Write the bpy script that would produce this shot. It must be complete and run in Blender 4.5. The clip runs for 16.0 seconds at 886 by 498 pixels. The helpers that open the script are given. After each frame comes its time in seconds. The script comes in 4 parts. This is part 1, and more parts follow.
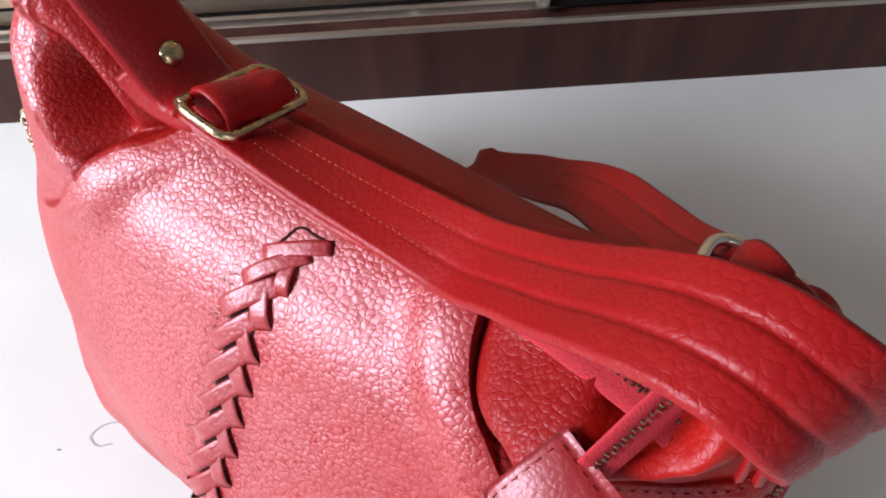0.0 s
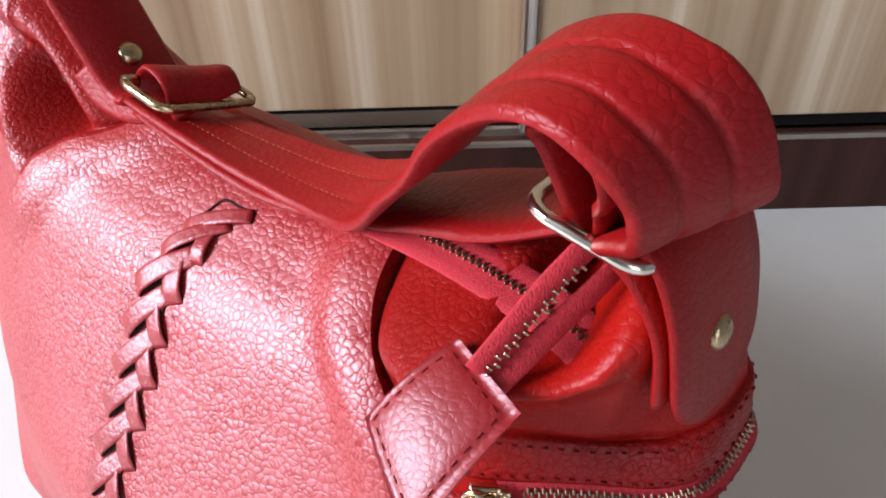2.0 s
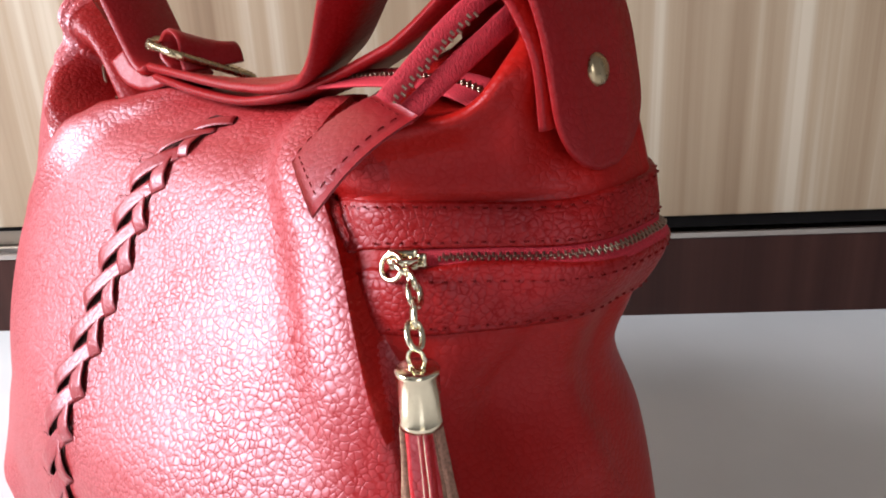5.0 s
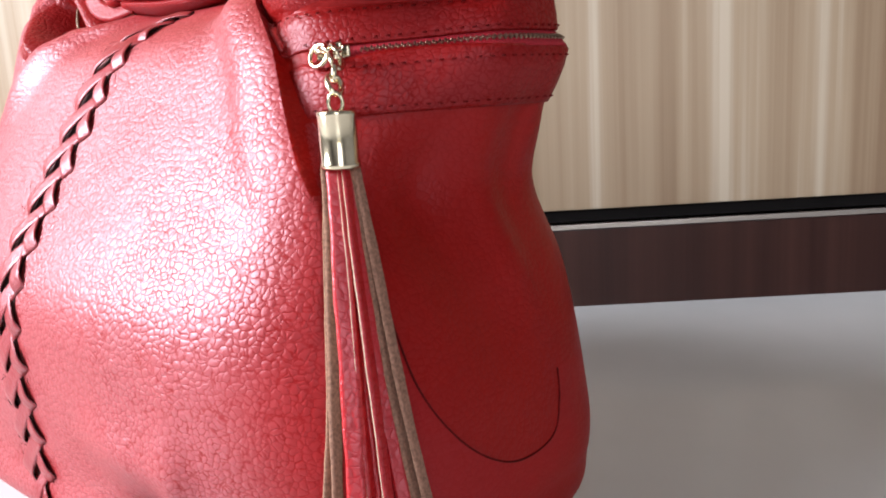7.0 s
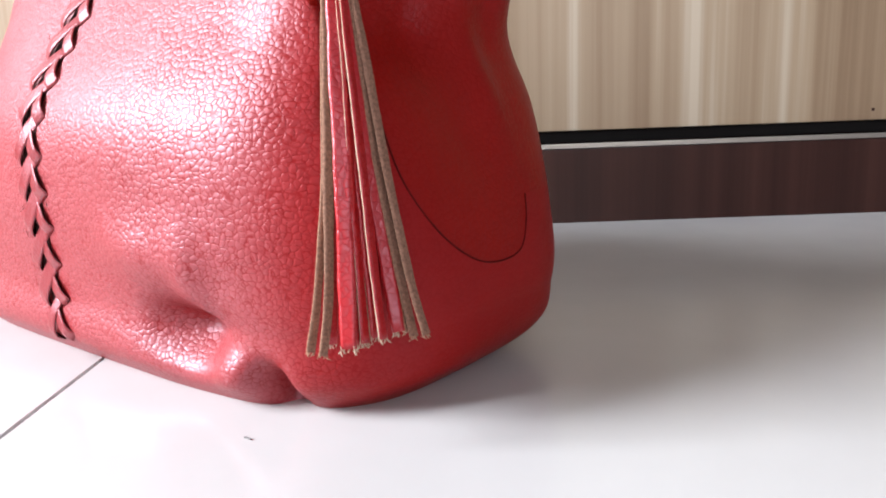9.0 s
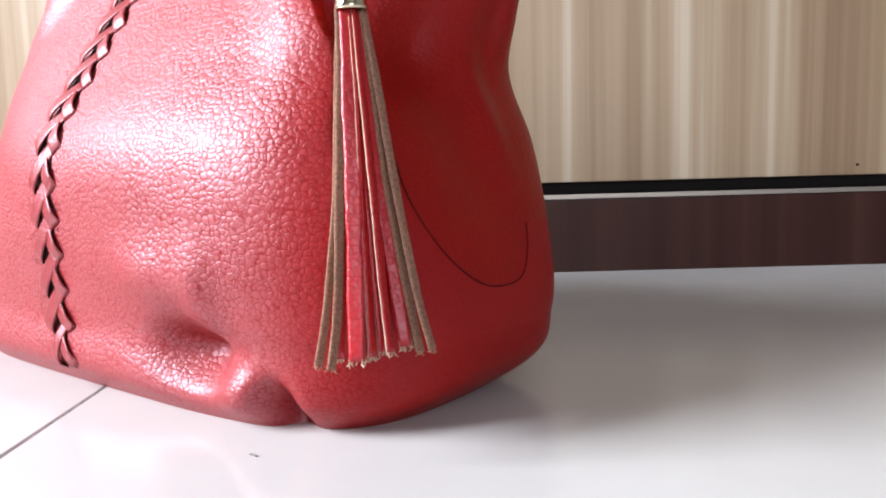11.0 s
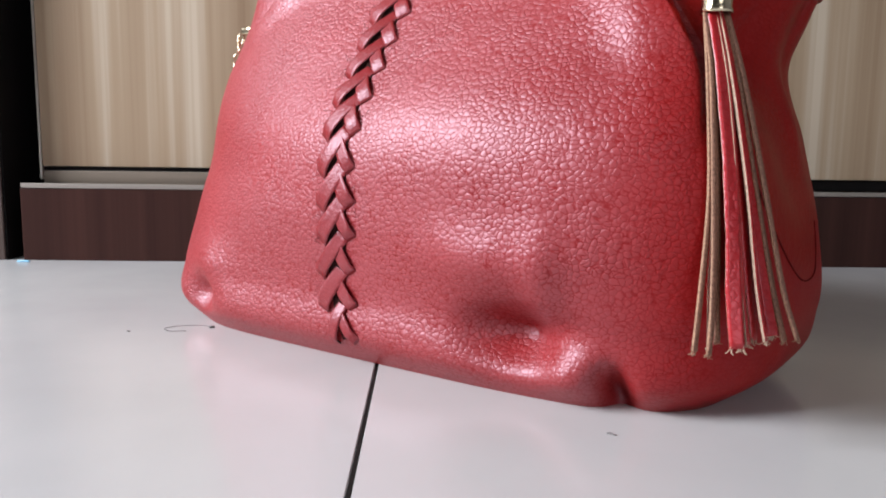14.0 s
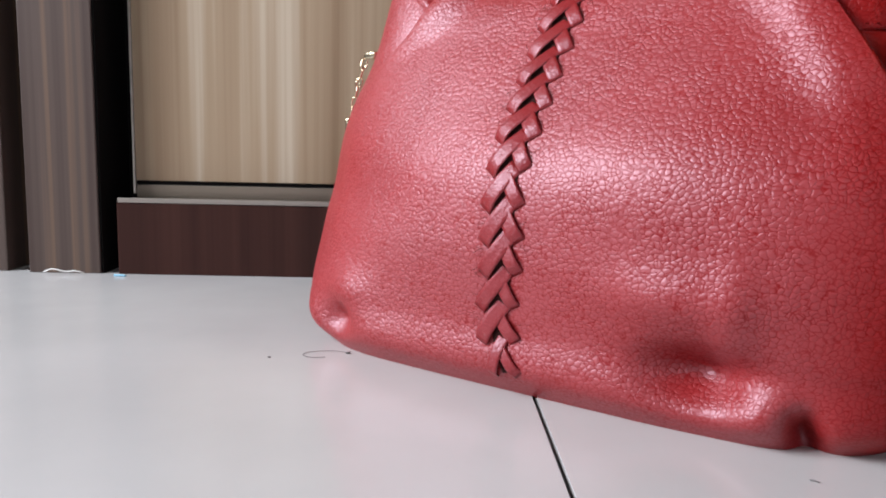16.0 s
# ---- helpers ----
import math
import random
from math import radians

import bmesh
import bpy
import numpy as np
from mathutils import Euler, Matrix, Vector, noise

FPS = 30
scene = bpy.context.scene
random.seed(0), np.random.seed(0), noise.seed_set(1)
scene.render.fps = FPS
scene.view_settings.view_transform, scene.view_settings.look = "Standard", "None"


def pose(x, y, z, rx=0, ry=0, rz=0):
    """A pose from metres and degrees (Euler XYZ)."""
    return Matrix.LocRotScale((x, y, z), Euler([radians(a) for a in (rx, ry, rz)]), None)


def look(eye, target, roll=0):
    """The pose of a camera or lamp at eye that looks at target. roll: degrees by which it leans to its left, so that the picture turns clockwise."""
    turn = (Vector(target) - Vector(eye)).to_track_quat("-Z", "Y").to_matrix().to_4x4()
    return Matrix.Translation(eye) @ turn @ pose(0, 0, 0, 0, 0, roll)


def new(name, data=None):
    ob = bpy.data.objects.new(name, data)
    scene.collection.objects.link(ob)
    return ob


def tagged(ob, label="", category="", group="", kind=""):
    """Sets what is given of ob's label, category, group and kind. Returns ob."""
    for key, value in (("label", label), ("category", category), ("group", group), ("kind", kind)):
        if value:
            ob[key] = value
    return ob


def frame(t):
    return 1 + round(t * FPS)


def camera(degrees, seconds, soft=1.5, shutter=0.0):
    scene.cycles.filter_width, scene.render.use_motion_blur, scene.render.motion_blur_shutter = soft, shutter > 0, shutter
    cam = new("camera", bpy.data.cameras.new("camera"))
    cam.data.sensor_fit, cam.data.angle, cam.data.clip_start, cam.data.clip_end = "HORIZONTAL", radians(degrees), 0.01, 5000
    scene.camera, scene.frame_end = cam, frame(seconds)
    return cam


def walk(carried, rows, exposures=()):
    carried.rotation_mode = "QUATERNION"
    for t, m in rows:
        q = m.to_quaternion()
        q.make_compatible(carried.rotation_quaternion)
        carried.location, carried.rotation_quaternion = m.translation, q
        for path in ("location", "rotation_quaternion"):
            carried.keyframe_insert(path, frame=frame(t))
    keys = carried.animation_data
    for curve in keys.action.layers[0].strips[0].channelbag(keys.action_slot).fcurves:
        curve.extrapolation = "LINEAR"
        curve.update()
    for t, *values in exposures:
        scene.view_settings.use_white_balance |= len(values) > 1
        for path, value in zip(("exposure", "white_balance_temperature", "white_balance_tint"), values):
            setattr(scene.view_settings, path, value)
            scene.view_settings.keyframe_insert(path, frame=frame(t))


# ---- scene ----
# ---- camera and its walk ----
cam = camera(60.05, 16.0, soft=1.9)
ROWS = [
    (0.0, -0.0738, 0.2241, 0.5205, 31.95, 1.50, -3.56),
    (0.5, -0.0590, 0.2149, 0.5058, 33.62, 2.79, -3.18),
    (1.0, -0.0524, 0.1915, 0.4797, 39.43, 1.83, -1.94),
    (1.5, -0.0477, 0.1745, 0.4619, 42.74, 1.69, -1.26),
    (2.0, -0.0362, 0.1520, 0.4431, 49.45, 1.65, -0.39),
    (2.5, -0.0317, 0.1361, 0.4248, 52.72, 2.27, -0.04),
    (3.0, -0.0255, 0.1181, 0.4084, 56.53, 2.87, 0.35),
    (3.2, -0.0224, 0.1124, 0.4023, 57.56, 3.43, 0.67),
    (5.3, 0.0077, 0.0363, 0.3003, 71.56, 3.00, 3.39),
    (5.5, 0.0100, 0.0314, 0.2890, 72.32, 3.18, 3.12),
    (6.0, 0.0159, 0.0147, 0.2600, 73.89, 2.98, 2.84),
    (6.5, 0.0218, 0.0022, 0.2316, 77.01, 3.65, 2.49),
    (7.0, 0.0222, -0.0155, 0.2046, 79.14, 3.49, 1.54),
    (7.5, 0.0235, -0.0326, 0.1790, 78.49, 2.69, 1.38),
    (8.0, 0.0223, -0.0509, 0.1570, 77.84, 2.82, 1.36),
    (8.2, 0.0249, -0.0563, 0.1532, 77.23, 2.63, 1.36),
    (10.5, 0.0164, -0.0794, 0.1202, 82.73, 1.83, -0.16),
    (11.0, 0.0158, -0.0823, 0.1203, 83.39, 1.55, 0.08),
    (11.5, 0.0072, -0.0851, 0.1213, 83.05, 1.43, -0.53),
    (12.0, -0.0268, -0.0928, 0.1200, 83.08, 1.09, -1.35),
    (12.5, -0.0612, -0.0940, 0.1193, 82.83, 0.64, -1.42),
    (13.0, -0.0905, -0.0969, 0.1196, 82.52, 0.22, -1.41),
    (13.5, -0.1234, -0.0952, 0.1222, 82.04, -0.19, -1.34),
    (14.0, -0.1501, -0.0955, 0.1244, 82.38, -0.73, -1.35),
    (14.5, -0.1803, -0.0944, 0.1321, 82.24, -0.61, -1.66),
    (15.0, -0.2014, -0.0925, 0.1398, 82.29, -0.82, -1.63),
    (15.5, -0.2205, -0.0940, 0.1402, 82.32, -1.16, -0.92),
    (16.0, -0.2356, -0.0934, 0.1432, 82.27, -1.19, -0.44),
]
walk(cam, [(t, pose(x, y, z, rx, ry, rz)) for t, x, y, z, rx, ry, rz in ROWS],
     exposures=[(0.0, 0.42), (3.0, 0.52), (5.5, 0.62), (8.0, 0.80), (11.4, 0.74), (12.6, 0.34), (14.5, -0.08), (16.0, -0.20)])

# ---- world, window light, added fill, exposure ----
world = bpy.data.worlds.new("sky")
scene.world = world
world.use_nodes = True
wn = world.node_tree
sky = wn.nodes.new("ShaderNodeTexSky")
sky.sky_type = "NISHITA"
sky.sun_disc = False
sky.sun_elevation = radians(42)
sky.sun_rotation = radians(120)
wn.links.new(sky.outputs["Color"], wn.nodes["Background"].inputs["Color"])
wn.nodes["Background"].inputs["Strength"].default_value = 0.08


def area_lamp(name, m, sx, sy, power, color):
    lamp = bpy.data.lights.new(name, "AREA")
    lamp.shape, lamp.size, lamp.size_y, lamp.energy, lamp.color = "RECTANGLE", sx, sy, power, color
    ob = new(name, lamp)
    ob.matrix_world = m
    return ob


area_lamp("window_daylight", look((-2.16, -0.16, 1.29), (0.0, 0.25, 0.2)), 1.15, 1.10, 116, (0.92, 0.94, 1.0))
# added fill lamp, no seen source: lifts gusset, rail and right floor
area_lamp("south_fill", look((0.55, -2.65, 1.25), (0.0, 0.3, 0.4)), 1.1, 1.9, 17, (0.97, 0.965, 1.0))


# ---- materials ----
def material(name):
    m = bpy.data.materials.new(name)
    m.use_nodes = True
    nt = m.node_tree
    return m, nt, nt.nodes["Principled BSDF"]


def node(nt, kind, **values):
    n = nt.nodes.new(kind)
    for key, value in values.items():
        n.inputs[key].default_value = value
    return n


def ramp(nt, source, stops):
    r = nt.nodes.new("ShaderNodeValToRGB")
    els = r.color_ramp.elements
    while len(els) < len(stops):
        els.new(0.5)
    for e, (p, c) in zip(els, stops):
        e.position, e.color = p, (*c, 1)
    nt.links.new(source, r.inputs["Fac"])
    return r.outputs["Color"]


def coords(nt, scale=(1, 1, 1), rot=(0, 0, 0)):
    tc = nt.nodes.new("ShaderNodeTexCoord")
    mp = nt.nodes.new("ShaderNodeMapping")
    mp.inputs["Scale"].default_value = scale
    mp.inputs["Rotation"].default_value = rot
    nt.links.new(tc.outputs["Object"], mp.inputs["Vector"])
    return mp.outputs["Vector"]


def leather(name, base, dark, cell, depth, rough, spec=0.5, coat=0.0, lines=0.6, ior=1.5, stretched_dulled=False, waves=0.5):
    """Grained leather: rounded pebbles of mixed size, creases of uneven strength between them, slow tone drift."""
    m, nt, p = material(name)
    L = nt.links.new

    def math_node(op, a, b, c=None):
        n = nt.nodes.new("ShaderNodeMath")
        n.operation = op
        for k, v in enumerate((a, b, c)):
            if v is None:
                continue
            if isinstance(v, (int, float)):
                n.inputs[k].default_value = v
            else:
                L(v, n.inputs[k])
        return n.outputs[0]

    def span(value, a, b, c=0.0, d=1.0):
        n = nt.nodes.new("ShaderNodeMapRange")
        n.interpolation_type = "SMOOTHSTEP"
        for key, v in (("From Min", a), ("From Max", b), ("To Min", c), ("To Max", d)):
            n.inputs[key].default_value = v
        L(value, n.inputs["Value"])
        return n.outputs[0]

    vec = coords(nt)
    warp = node(nt, "ShaderNodeTexNoise", Scale=0.30 / cell, Detail=3.0)
    L(vec, warp.inputs["Vector"])
    add = nt.nodes.new("ShaderNodeVectorMath")
    add.operation = "MULTIPLY_ADD"
    L(warp.outputs["Color"], add.inputs[0])
    add.inputs[1].default_value = (cell * 1.6,) * 3
    squash = nt.nodes.new("ShaderNodeVectorMath")
    squash.operation = "MULTIPLY"
    squash.inputs[1].default_value = (0.95, 0.95, 1.08)
    L(vec, squash.inputs[0])
    L(squash.outputs[0], add.inputs[2])
    fine = node(nt, "ShaderNodeTexNoise", Scale=1.1 / cell, Detail=2.0)
    L(vec, fine.inputs["Vector"])
    shake = nt.nodes.new("ShaderNodeVectorMath")
    shake.operation = "MULTIPLY_ADD"
    L(fine.outputs["Color"], shake.inputs[0])
    shake.inputs[1].default_value = (cell * 0.55,) * 3
    L(add.outputs[0], shake.inputs[2])
    # rounded pebbles: smooth cell domes, flattened on top
    cells = node(nt, "ShaderNodeTexVoronoi", Scale=1.0 / cell, Randomness=0.9)
    cells.feature = "SMOOTH_F1"
    cells.inputs["Smoothness"].default_value = 0.18
    L(shake.outputs[0], cells.inputs["Vector"])
    edge = node(nt, "ShaderNodeTexVoronoi", Scale=1.0 / cell, Randomness=0.9)
    edge.feature = "DISTANCE_TO_EDGE"
    L(shake.outputs[0], edge.inputs["Vector"])
    patch = node(nt, "ShaderNodeTexNoise", Scale=26.0, Detail=2.0)
    L(vec, patch.inputs["Vector"])
    where = span(patch.outputs["Fac"], 0.34, 0.64, 0.7, 1.0)
    if stretched_dulled:
        # the grain flattens where the hide is pulled tight, at the foot and round the right end
        sep = nt.nodes.new("ShaderNodeSeparateXYZ")
        L(vec, sep.inputs[0])
        where = math_node("MULTIPLY", where, math_node("MULTIPLY", span(sep.outputs["Z"], 0.0, 0.025, 0.6, 1.0), span(sep.outputs["X"], 0.0, 0.045, 1.0, 0.3)))
    dome = span(cells.outputs["Distance"], 0.2, 0.75, 1.0, 0.0)
    crease = span(edge.outputs["Distance"], 0.0, 0.17)
    pore = node(nt, "ShaderNodeTexNoise", Scale=2.6 / cell, Detail=3.0)
    L(vec, pore.inputs["Vector"])
    body = math_node("MULTIPLY", math_node("MULTIPLY_ADD", crease, 0.40, math_node("MULTIPLY", dome, 0.9)), where)
    wave = node(nt, "ShaderNodeTexNoise", Scale=75.0, Detail=1.0)
    L(vec, wave.inputs["Vector"])
    height = math_node("MULTIPLY_ADD", wave.outputs["Fac"], waves, math_node("MULTIPLY_ADD", pore.outputs["Fac"], 0.40, body))
    bump = node(nt, "ShaderNodeBump", Strength=1.0, Distance=depth)
    L(height, bump.inputs["Height"])
    L(bump.outputs["Normal"], p.inputs["Normal"])
    # crease lines are a darker red, here strong, there faint
    broken = node(nt, "ShaderNodeTexNoise", Scale=0.9 / cell, Detail=2.0)
    L(vec, broken.inputs["Vector"])
    line_strength = span(broken.outputs["Fac"], 0.36, 0.62, 0.5, 1.0)
    gap = math_node("MULTIPLY", line_strength, math_node("SUBTRACT", 1.0, span(edge.outputs["Distance"], 0.0, 0.13)))
    crease_dark = math_node("MULTIPLY", math_node("MULTIPLY", gap, where), lines)
    tone = nt.nodes.new("ShaderNodeMix")
    tone.data_type = "RGBA"
    L(math_node("MULTIPLY", crease_dark, 0.36), tone.inputs["Factor"])
    tone.inputs["A"].default_value, tone.inputs["B"].default_value = (*base, 1), (*dark, 1)
    drift = node(nt, "ShaderNodeTexNoise", Scale=17.0, Detail=4.0)
    L(vec, drift.inputs["Vector"])
    mix = nt.nodes.new("ShaderNodeMix")
    mix.data_type, mix.blend_type = "RGBA", "MULTIPLY"
    mix.inputs["Factor"].default_value = 1.0
    L(tone.outputs["Result"], mix.inputs["A"])
    L(ramp(nt, drift.outputs["Fac"], [(0.3, (0.88, 0.88, 0.88)), (0.7, (1.0, 1.0, 1.0))]), mix.inputs["B"])
    L(mix.outputs["Result"], p.inputs["Base Color"])
    p.inputs["Roughness"].default_value = rough
    p.inputs["IOR"].default_value = ior
    # specular is cut along the crease lines
    shine = math_node("MULTIPLY_ADD", crease_dark, -0.85 * spec, spec)
    # the right end's sheen is turned down by place, against reflected haze
    if stretched_dulled:
        shine = math_node("MULTIPLY", shine, span(sep.outputs["X"], -0.03, 0.03, 1.0, 0.2))
    L(shine, p.inputs["Specular IOR Level"])
    p.inputs["Specular Tint"].default_value = (1.0, 0.88, 1.0, 1.0)
    p.inputs["Coat Weight"].default_value = coat
    p.inputs["Coat Roughness"].default_value = 0.45
    return m


RED, RED_DARK = (0.305, 0.0048, 0.0042), (0.09, 0.002, 0.003)
pebbled = leather("red_pebbled_leather", RED, RED_DARK, 0.0029, 0.00019, 0.49, 1.0, lines=1.0, ior=1.62, stretched_dulled=True, waves=1.5)
smooth_red = leather("red_smooth_leather", (0.28, 0.0050, 0.0026), (0.13, 0.003, 0.003), 0.0030, 0.00011, 0.42, 0.22, lines=0.4, waves=3.0)
# zip band leather; its darker, duller red also paints shade on the gathers
band_red = leather("red_band_and_shaded_gather_leather", (0.23, 0.0040, 0.0032), (0.07, 0.002, 0.002), 0.0028, 0.00018, 0.42, 0.30, lines=0.9, waves=1.5)
strap_red = leather("red_strap_leather", (0.23, 0.0035, 0.004), (0.12, 0.003, 0.004), 0.0030, 0.00010, 0.44, 0.28, lines=0.4, waves=4.0)
tag_red = leather("red_tab_leather", (0.22, 0.005, 0.007), (0.11, 0.004, 0.006), 0.0024, 0.00007, 0.42, 0.75, lines=0.25, waves=5.0)
lace_red = leather("red_lace_leather", (0.25, 0.007, 0.008), (0.10, 0.003, 0.005), 0.0026, 0.00010, 0.42, 0.9, lines=0.35)


def plain(name, color, rough, metal=0.0, noise_scale=60.0, var=0.2, bump=0.0, stretch=(1, 1, 1), spec=0.5):
    m, nt, p = material(name)
    L = nt.links.new
    n = node(nt, "ShaderNodeTexNoise", Scale=noise_scale, Detail=5.0)
    L(coords(nt, stretch), n.inputs["Vector"])
    lo = tuple(c * (1 - var) for c in color)
    hi = tuple(min(1, c * (1 + var)) for c in color)
    L(ramp(nt, n.outputs["Fac"], [(0.3, lo), (0.7, hi)]), p.inputs["Base Color"])
    r = nt.nodes.new("ShaderNodeMapRange")
    r.inputs["To Min"].default_value, r.inputs["To Max"].default_value = max(0.03, rough - 0.08), rough + 0.08
    L(n.outputs["Fac"], r.inputs["Value"])
    L(r.outputs[0], p.inputs["Roughness"])
    p.inputs["Metallic"].default_value = metal
    p.inputs["Specular IOR Level"].default_value = spec
    if bump:
        b = node(nt, "ShaderNodeBump", Strength=1.0, Distance=bump)
        L(n.outputs["Fac"], b.inputs["Height"])
        L(b.outputs["Normal"], p.inputs["Normal"])
    return m


suede = plain("brown_flesh_side", (0.26, 0.135, 0.095), 0.9, 0, 900, 0.35, 0.0003, spec=0.2)
strand_red = leather("red_strand_leather", (0.44, 0.010, 0.013), (0.12, 0.003, 0.005), 0.0034, 0.00016, 0.36, 0.8, lines=0.6)
tan_edge = plain("tan_cut_edge", (0.36, 0.21, 0.14), 0.9, 0, 900, 0.35, 0.0003, spec=0.2)
cream = plain("cream_cut_edge", (0.50, 0.36, 0.27), 0.9, 0, 900, 0.3, 0.0003, spec=0.2)
raw_edge = plain("dark_cut_edge_and_gap_shade", (0.030, 0.008, 0.007), 0.9, 0, 700, 0.4, 0.0002, spec=0.2)
tan_thread = plain("tan_thread", (0.30, 0.055, 0.025), 0.8, 0, 800, 0.3, 0.0, spec=0.1)
dark_thread = plain("dark_red_thread", (0.13, 0.006, 0.006), 0.9, 0, 800, 0.3, 0.0, spec=0.1)
seam_dark = plain("dark_seam", (0.085, 0.005, 0.005), 0.8, 0, 300, 0.3, 0.0, spec=0.1)
tape = plain("red_zip_tape_weave", (0.36, 0.018, 0.03), 0.75, 0, 1500, 0.3, 0.0004, (1, 1, 0.35), spec=0.25)
gold = plain("pale_gold_metal", (0.74, 0.64, 0.46), 0.16, 1.0, 120, 0.1)
tooth_brass = plain("dark_brass_teeth", (0.28, 0.20, 0.145), 0.35, 1.0, 160, 0.3)
brass = plain("antique_brass", (0.40, 0.31, 0.19), 0.27, 1.0, 160, 0.3)
steel = plain("brushed_nickel", (0.72, 0.69, 0.62), 0.2, 1.0, 120, 0.12)
bronze = plain("brown_anodised_metal", (0.30, 0.25, 0.205), 0.45, 1.0, 90, 0.1, stretch=(0.02, 1, 1))
bright_alu = plain("aluminium_profile", (0.66, 0.63, 0.60), 0.3, 1.0, 90, 0.1, stretch=(1, 1, 0.02))
lip_metal = plain("dull_lip_metal", (0.42, 0.375, 0.34), 0.42, 1.0, 90, 0.1, stretch=(0.02, 1, 1))
alu = plain("grey_track_metal", (0.66, 0.60, 0.55), 0.36, 1.0, 90, 0.1, stretch=(0.02, 1, 1))
# flat black that paints shade into the gaps round doors and post
black_gap = plain("black_gap_shade", (0.006, 0.005, 0.005), 0.9, 0, 50, 0.2, spec=0.1)
# dark grey for the unseen room shell, to keep bounced light low
paint = plain("grey_low_bounce_paint", (0.20, 0.20, 0.203), 0.75, 0, 30, 0.04, 0.0004)
white_bit = plain("white_sticker", (0.8, 0.8, 0.78), 0.5, 0, 200, 0.05)
hair_dark = plain("dark_fibre", (0.20, 0.19, 0.19), 0.6, 0, 100, 0.2)
blue_bit = plain("blue_plastic_bit", (0.25, 0.55, 0.75), 0.4, 0, 100, 0.1)


def wood(name, stops, rough, width, spec=0.5):
    """Laminate with upright grain: broad streaks with fine lines inside them."""
    m, nt, p = material(name)
    L = nt.links.new
    a = node(nt, "ShaderNodeTexNoise", Scale=1.0, Detail=3.0, Distortion=0.25)
    L(coords(nt, (1.0 / width, 1.0 / width, 0.35)), a.inputs["Vector"])
    b = node(nt, "ShaderNodeTexNoise", Scale=1.0, Detail=5.0, Roughness=0.6)
    L(coords(nt, (6.0 / width, 6.0 / width, 1.1)), b.inputs["Vector"])
    mx = nt.nodes.new("ShaderNodeMix")
    mx.data_type = "FLOAT"
    mx.inputs["Factor"].default_value = 0.24
    L(a.outputs["Fac"], mx.inputs["A"])
    L(b.outputs["Fac"], mx.inputs["B"])
    L(ramp(nt, mx.outputs["Result"], stops), p.inputs["Base Color"])
    p.inputs["Roughness"].default_value = rough
    p.inputs["Specular IOR Level"].default_value = spec
    bp = node(nt, "ShaderNodeBump", Strength=0.25, Distance=0.0003)
    L(b.outputs["Fac"], bp.inputs["Height"])
    L(bp.outputs["Normal"], p.inputs["Normal"])
    return m


door_wood = wood("pale_wood_laminate", [(0.32, (0.17, 0.10, 0.055)), (0.45, (0.27, 0.185, 0.115)), (0.55, (0.34, 0.25, 0.165)), (0.64, (0.47, 0.39, 0.30))], 0.42, 0.055)
rail_wood = wood("dark_brown_film", [(0.3, (0.022, 0.009, 0.008)), (0.7, (0.058, 0.024, 0.019))], 0.33, 0.03, 0.14)
post_wood = wood("brown_film", [(0.36, (0.060, 0.041, 0.036)), (0.52, (0.086, 0.062, 0.054)), (0.60, (0.155, 0.10, 0.068)), (0.7, (0.09, 0.066, 0.056))], 0.45, 0.03, 0.2)
tile_mat = plain("glazed_floor_tile", (0.56, 0.56, 0.56), 0.17, 0, 7, 0.05, 0.0)
grout = plain("dark_grout", (0.035, 0.032, 0.03), 0.85, 0, 300, 0.3, 0.0004)


# ---- mesh helpers ----
def link_mesh(name, verts, faces, mats, parent=None, label="", smooth=True, face_mats=None):
    me = bpy.data.meshes.new(name)
    me.from_pydata([tuple(v) for v in verts], [], faces)
    for m in mats if isinstance(mats, (list, tuple)) else [mats]:
        me.materials.append(m)
    if face_mats is not None:
        me.polygons.foreach_set("material_index", face_mats)
    if smooth:
        me.polygons.foreach_set("use_smooth", [True] * len(me.polygons))
    me.update()
    ob = new(name, me)
    if parent is not None:
        ob.parent = parent
    return tagged(ob, label)


def part(name, bm, mat, parent, label="", smooth=True):
    me = bpy.data.meshes.new(name)
    bmesh.ops.recalc_face_normals(bm, faces=bm.faces[:])
    bm.to_mesh(me)
    bm.free()
    for m in mat if isinstance(mat, (list, tuple)) else [mat]:
        me.materials.append(m)
    if smooth:
        me.polygons.foreach_set("use_smooth", [True] * len(me.polygons))
    ob = new(name, me)
    if parent is not None:
        ob.parent = parent
    return tagged(ob, label)


def box_bm(x0, x1, y0, y1, z0, z1, bevel=0.0, seg=2):
    bm = bmesh.new()
    bmesh.ops.create_cube(bm, size=1.0)
    for v in bm.verts:
        v.co = Vector(((x0 + x1) / 2 + v.co.x * (x1 - x0), (y0 + y1) / 2 + v.co.y * (y1 - y0), (z0 + z1) / 2 + v.co.z * (z1 - z0)))
    if bevel:
        bmesh.ops.bevel(bm, geom=bm.edges[:], offset=bevel, segments=seg, affect="EDGES", profile=0.7)
    return bm


def box(name, x0, x1, y0, y1, z0, z1, mat, parent=None, label="", bevel=0.0):
    return part(name, box_bm(x0, x1, y0, y1, z0, z1, bevel), mat, parent, label, smooth=False)


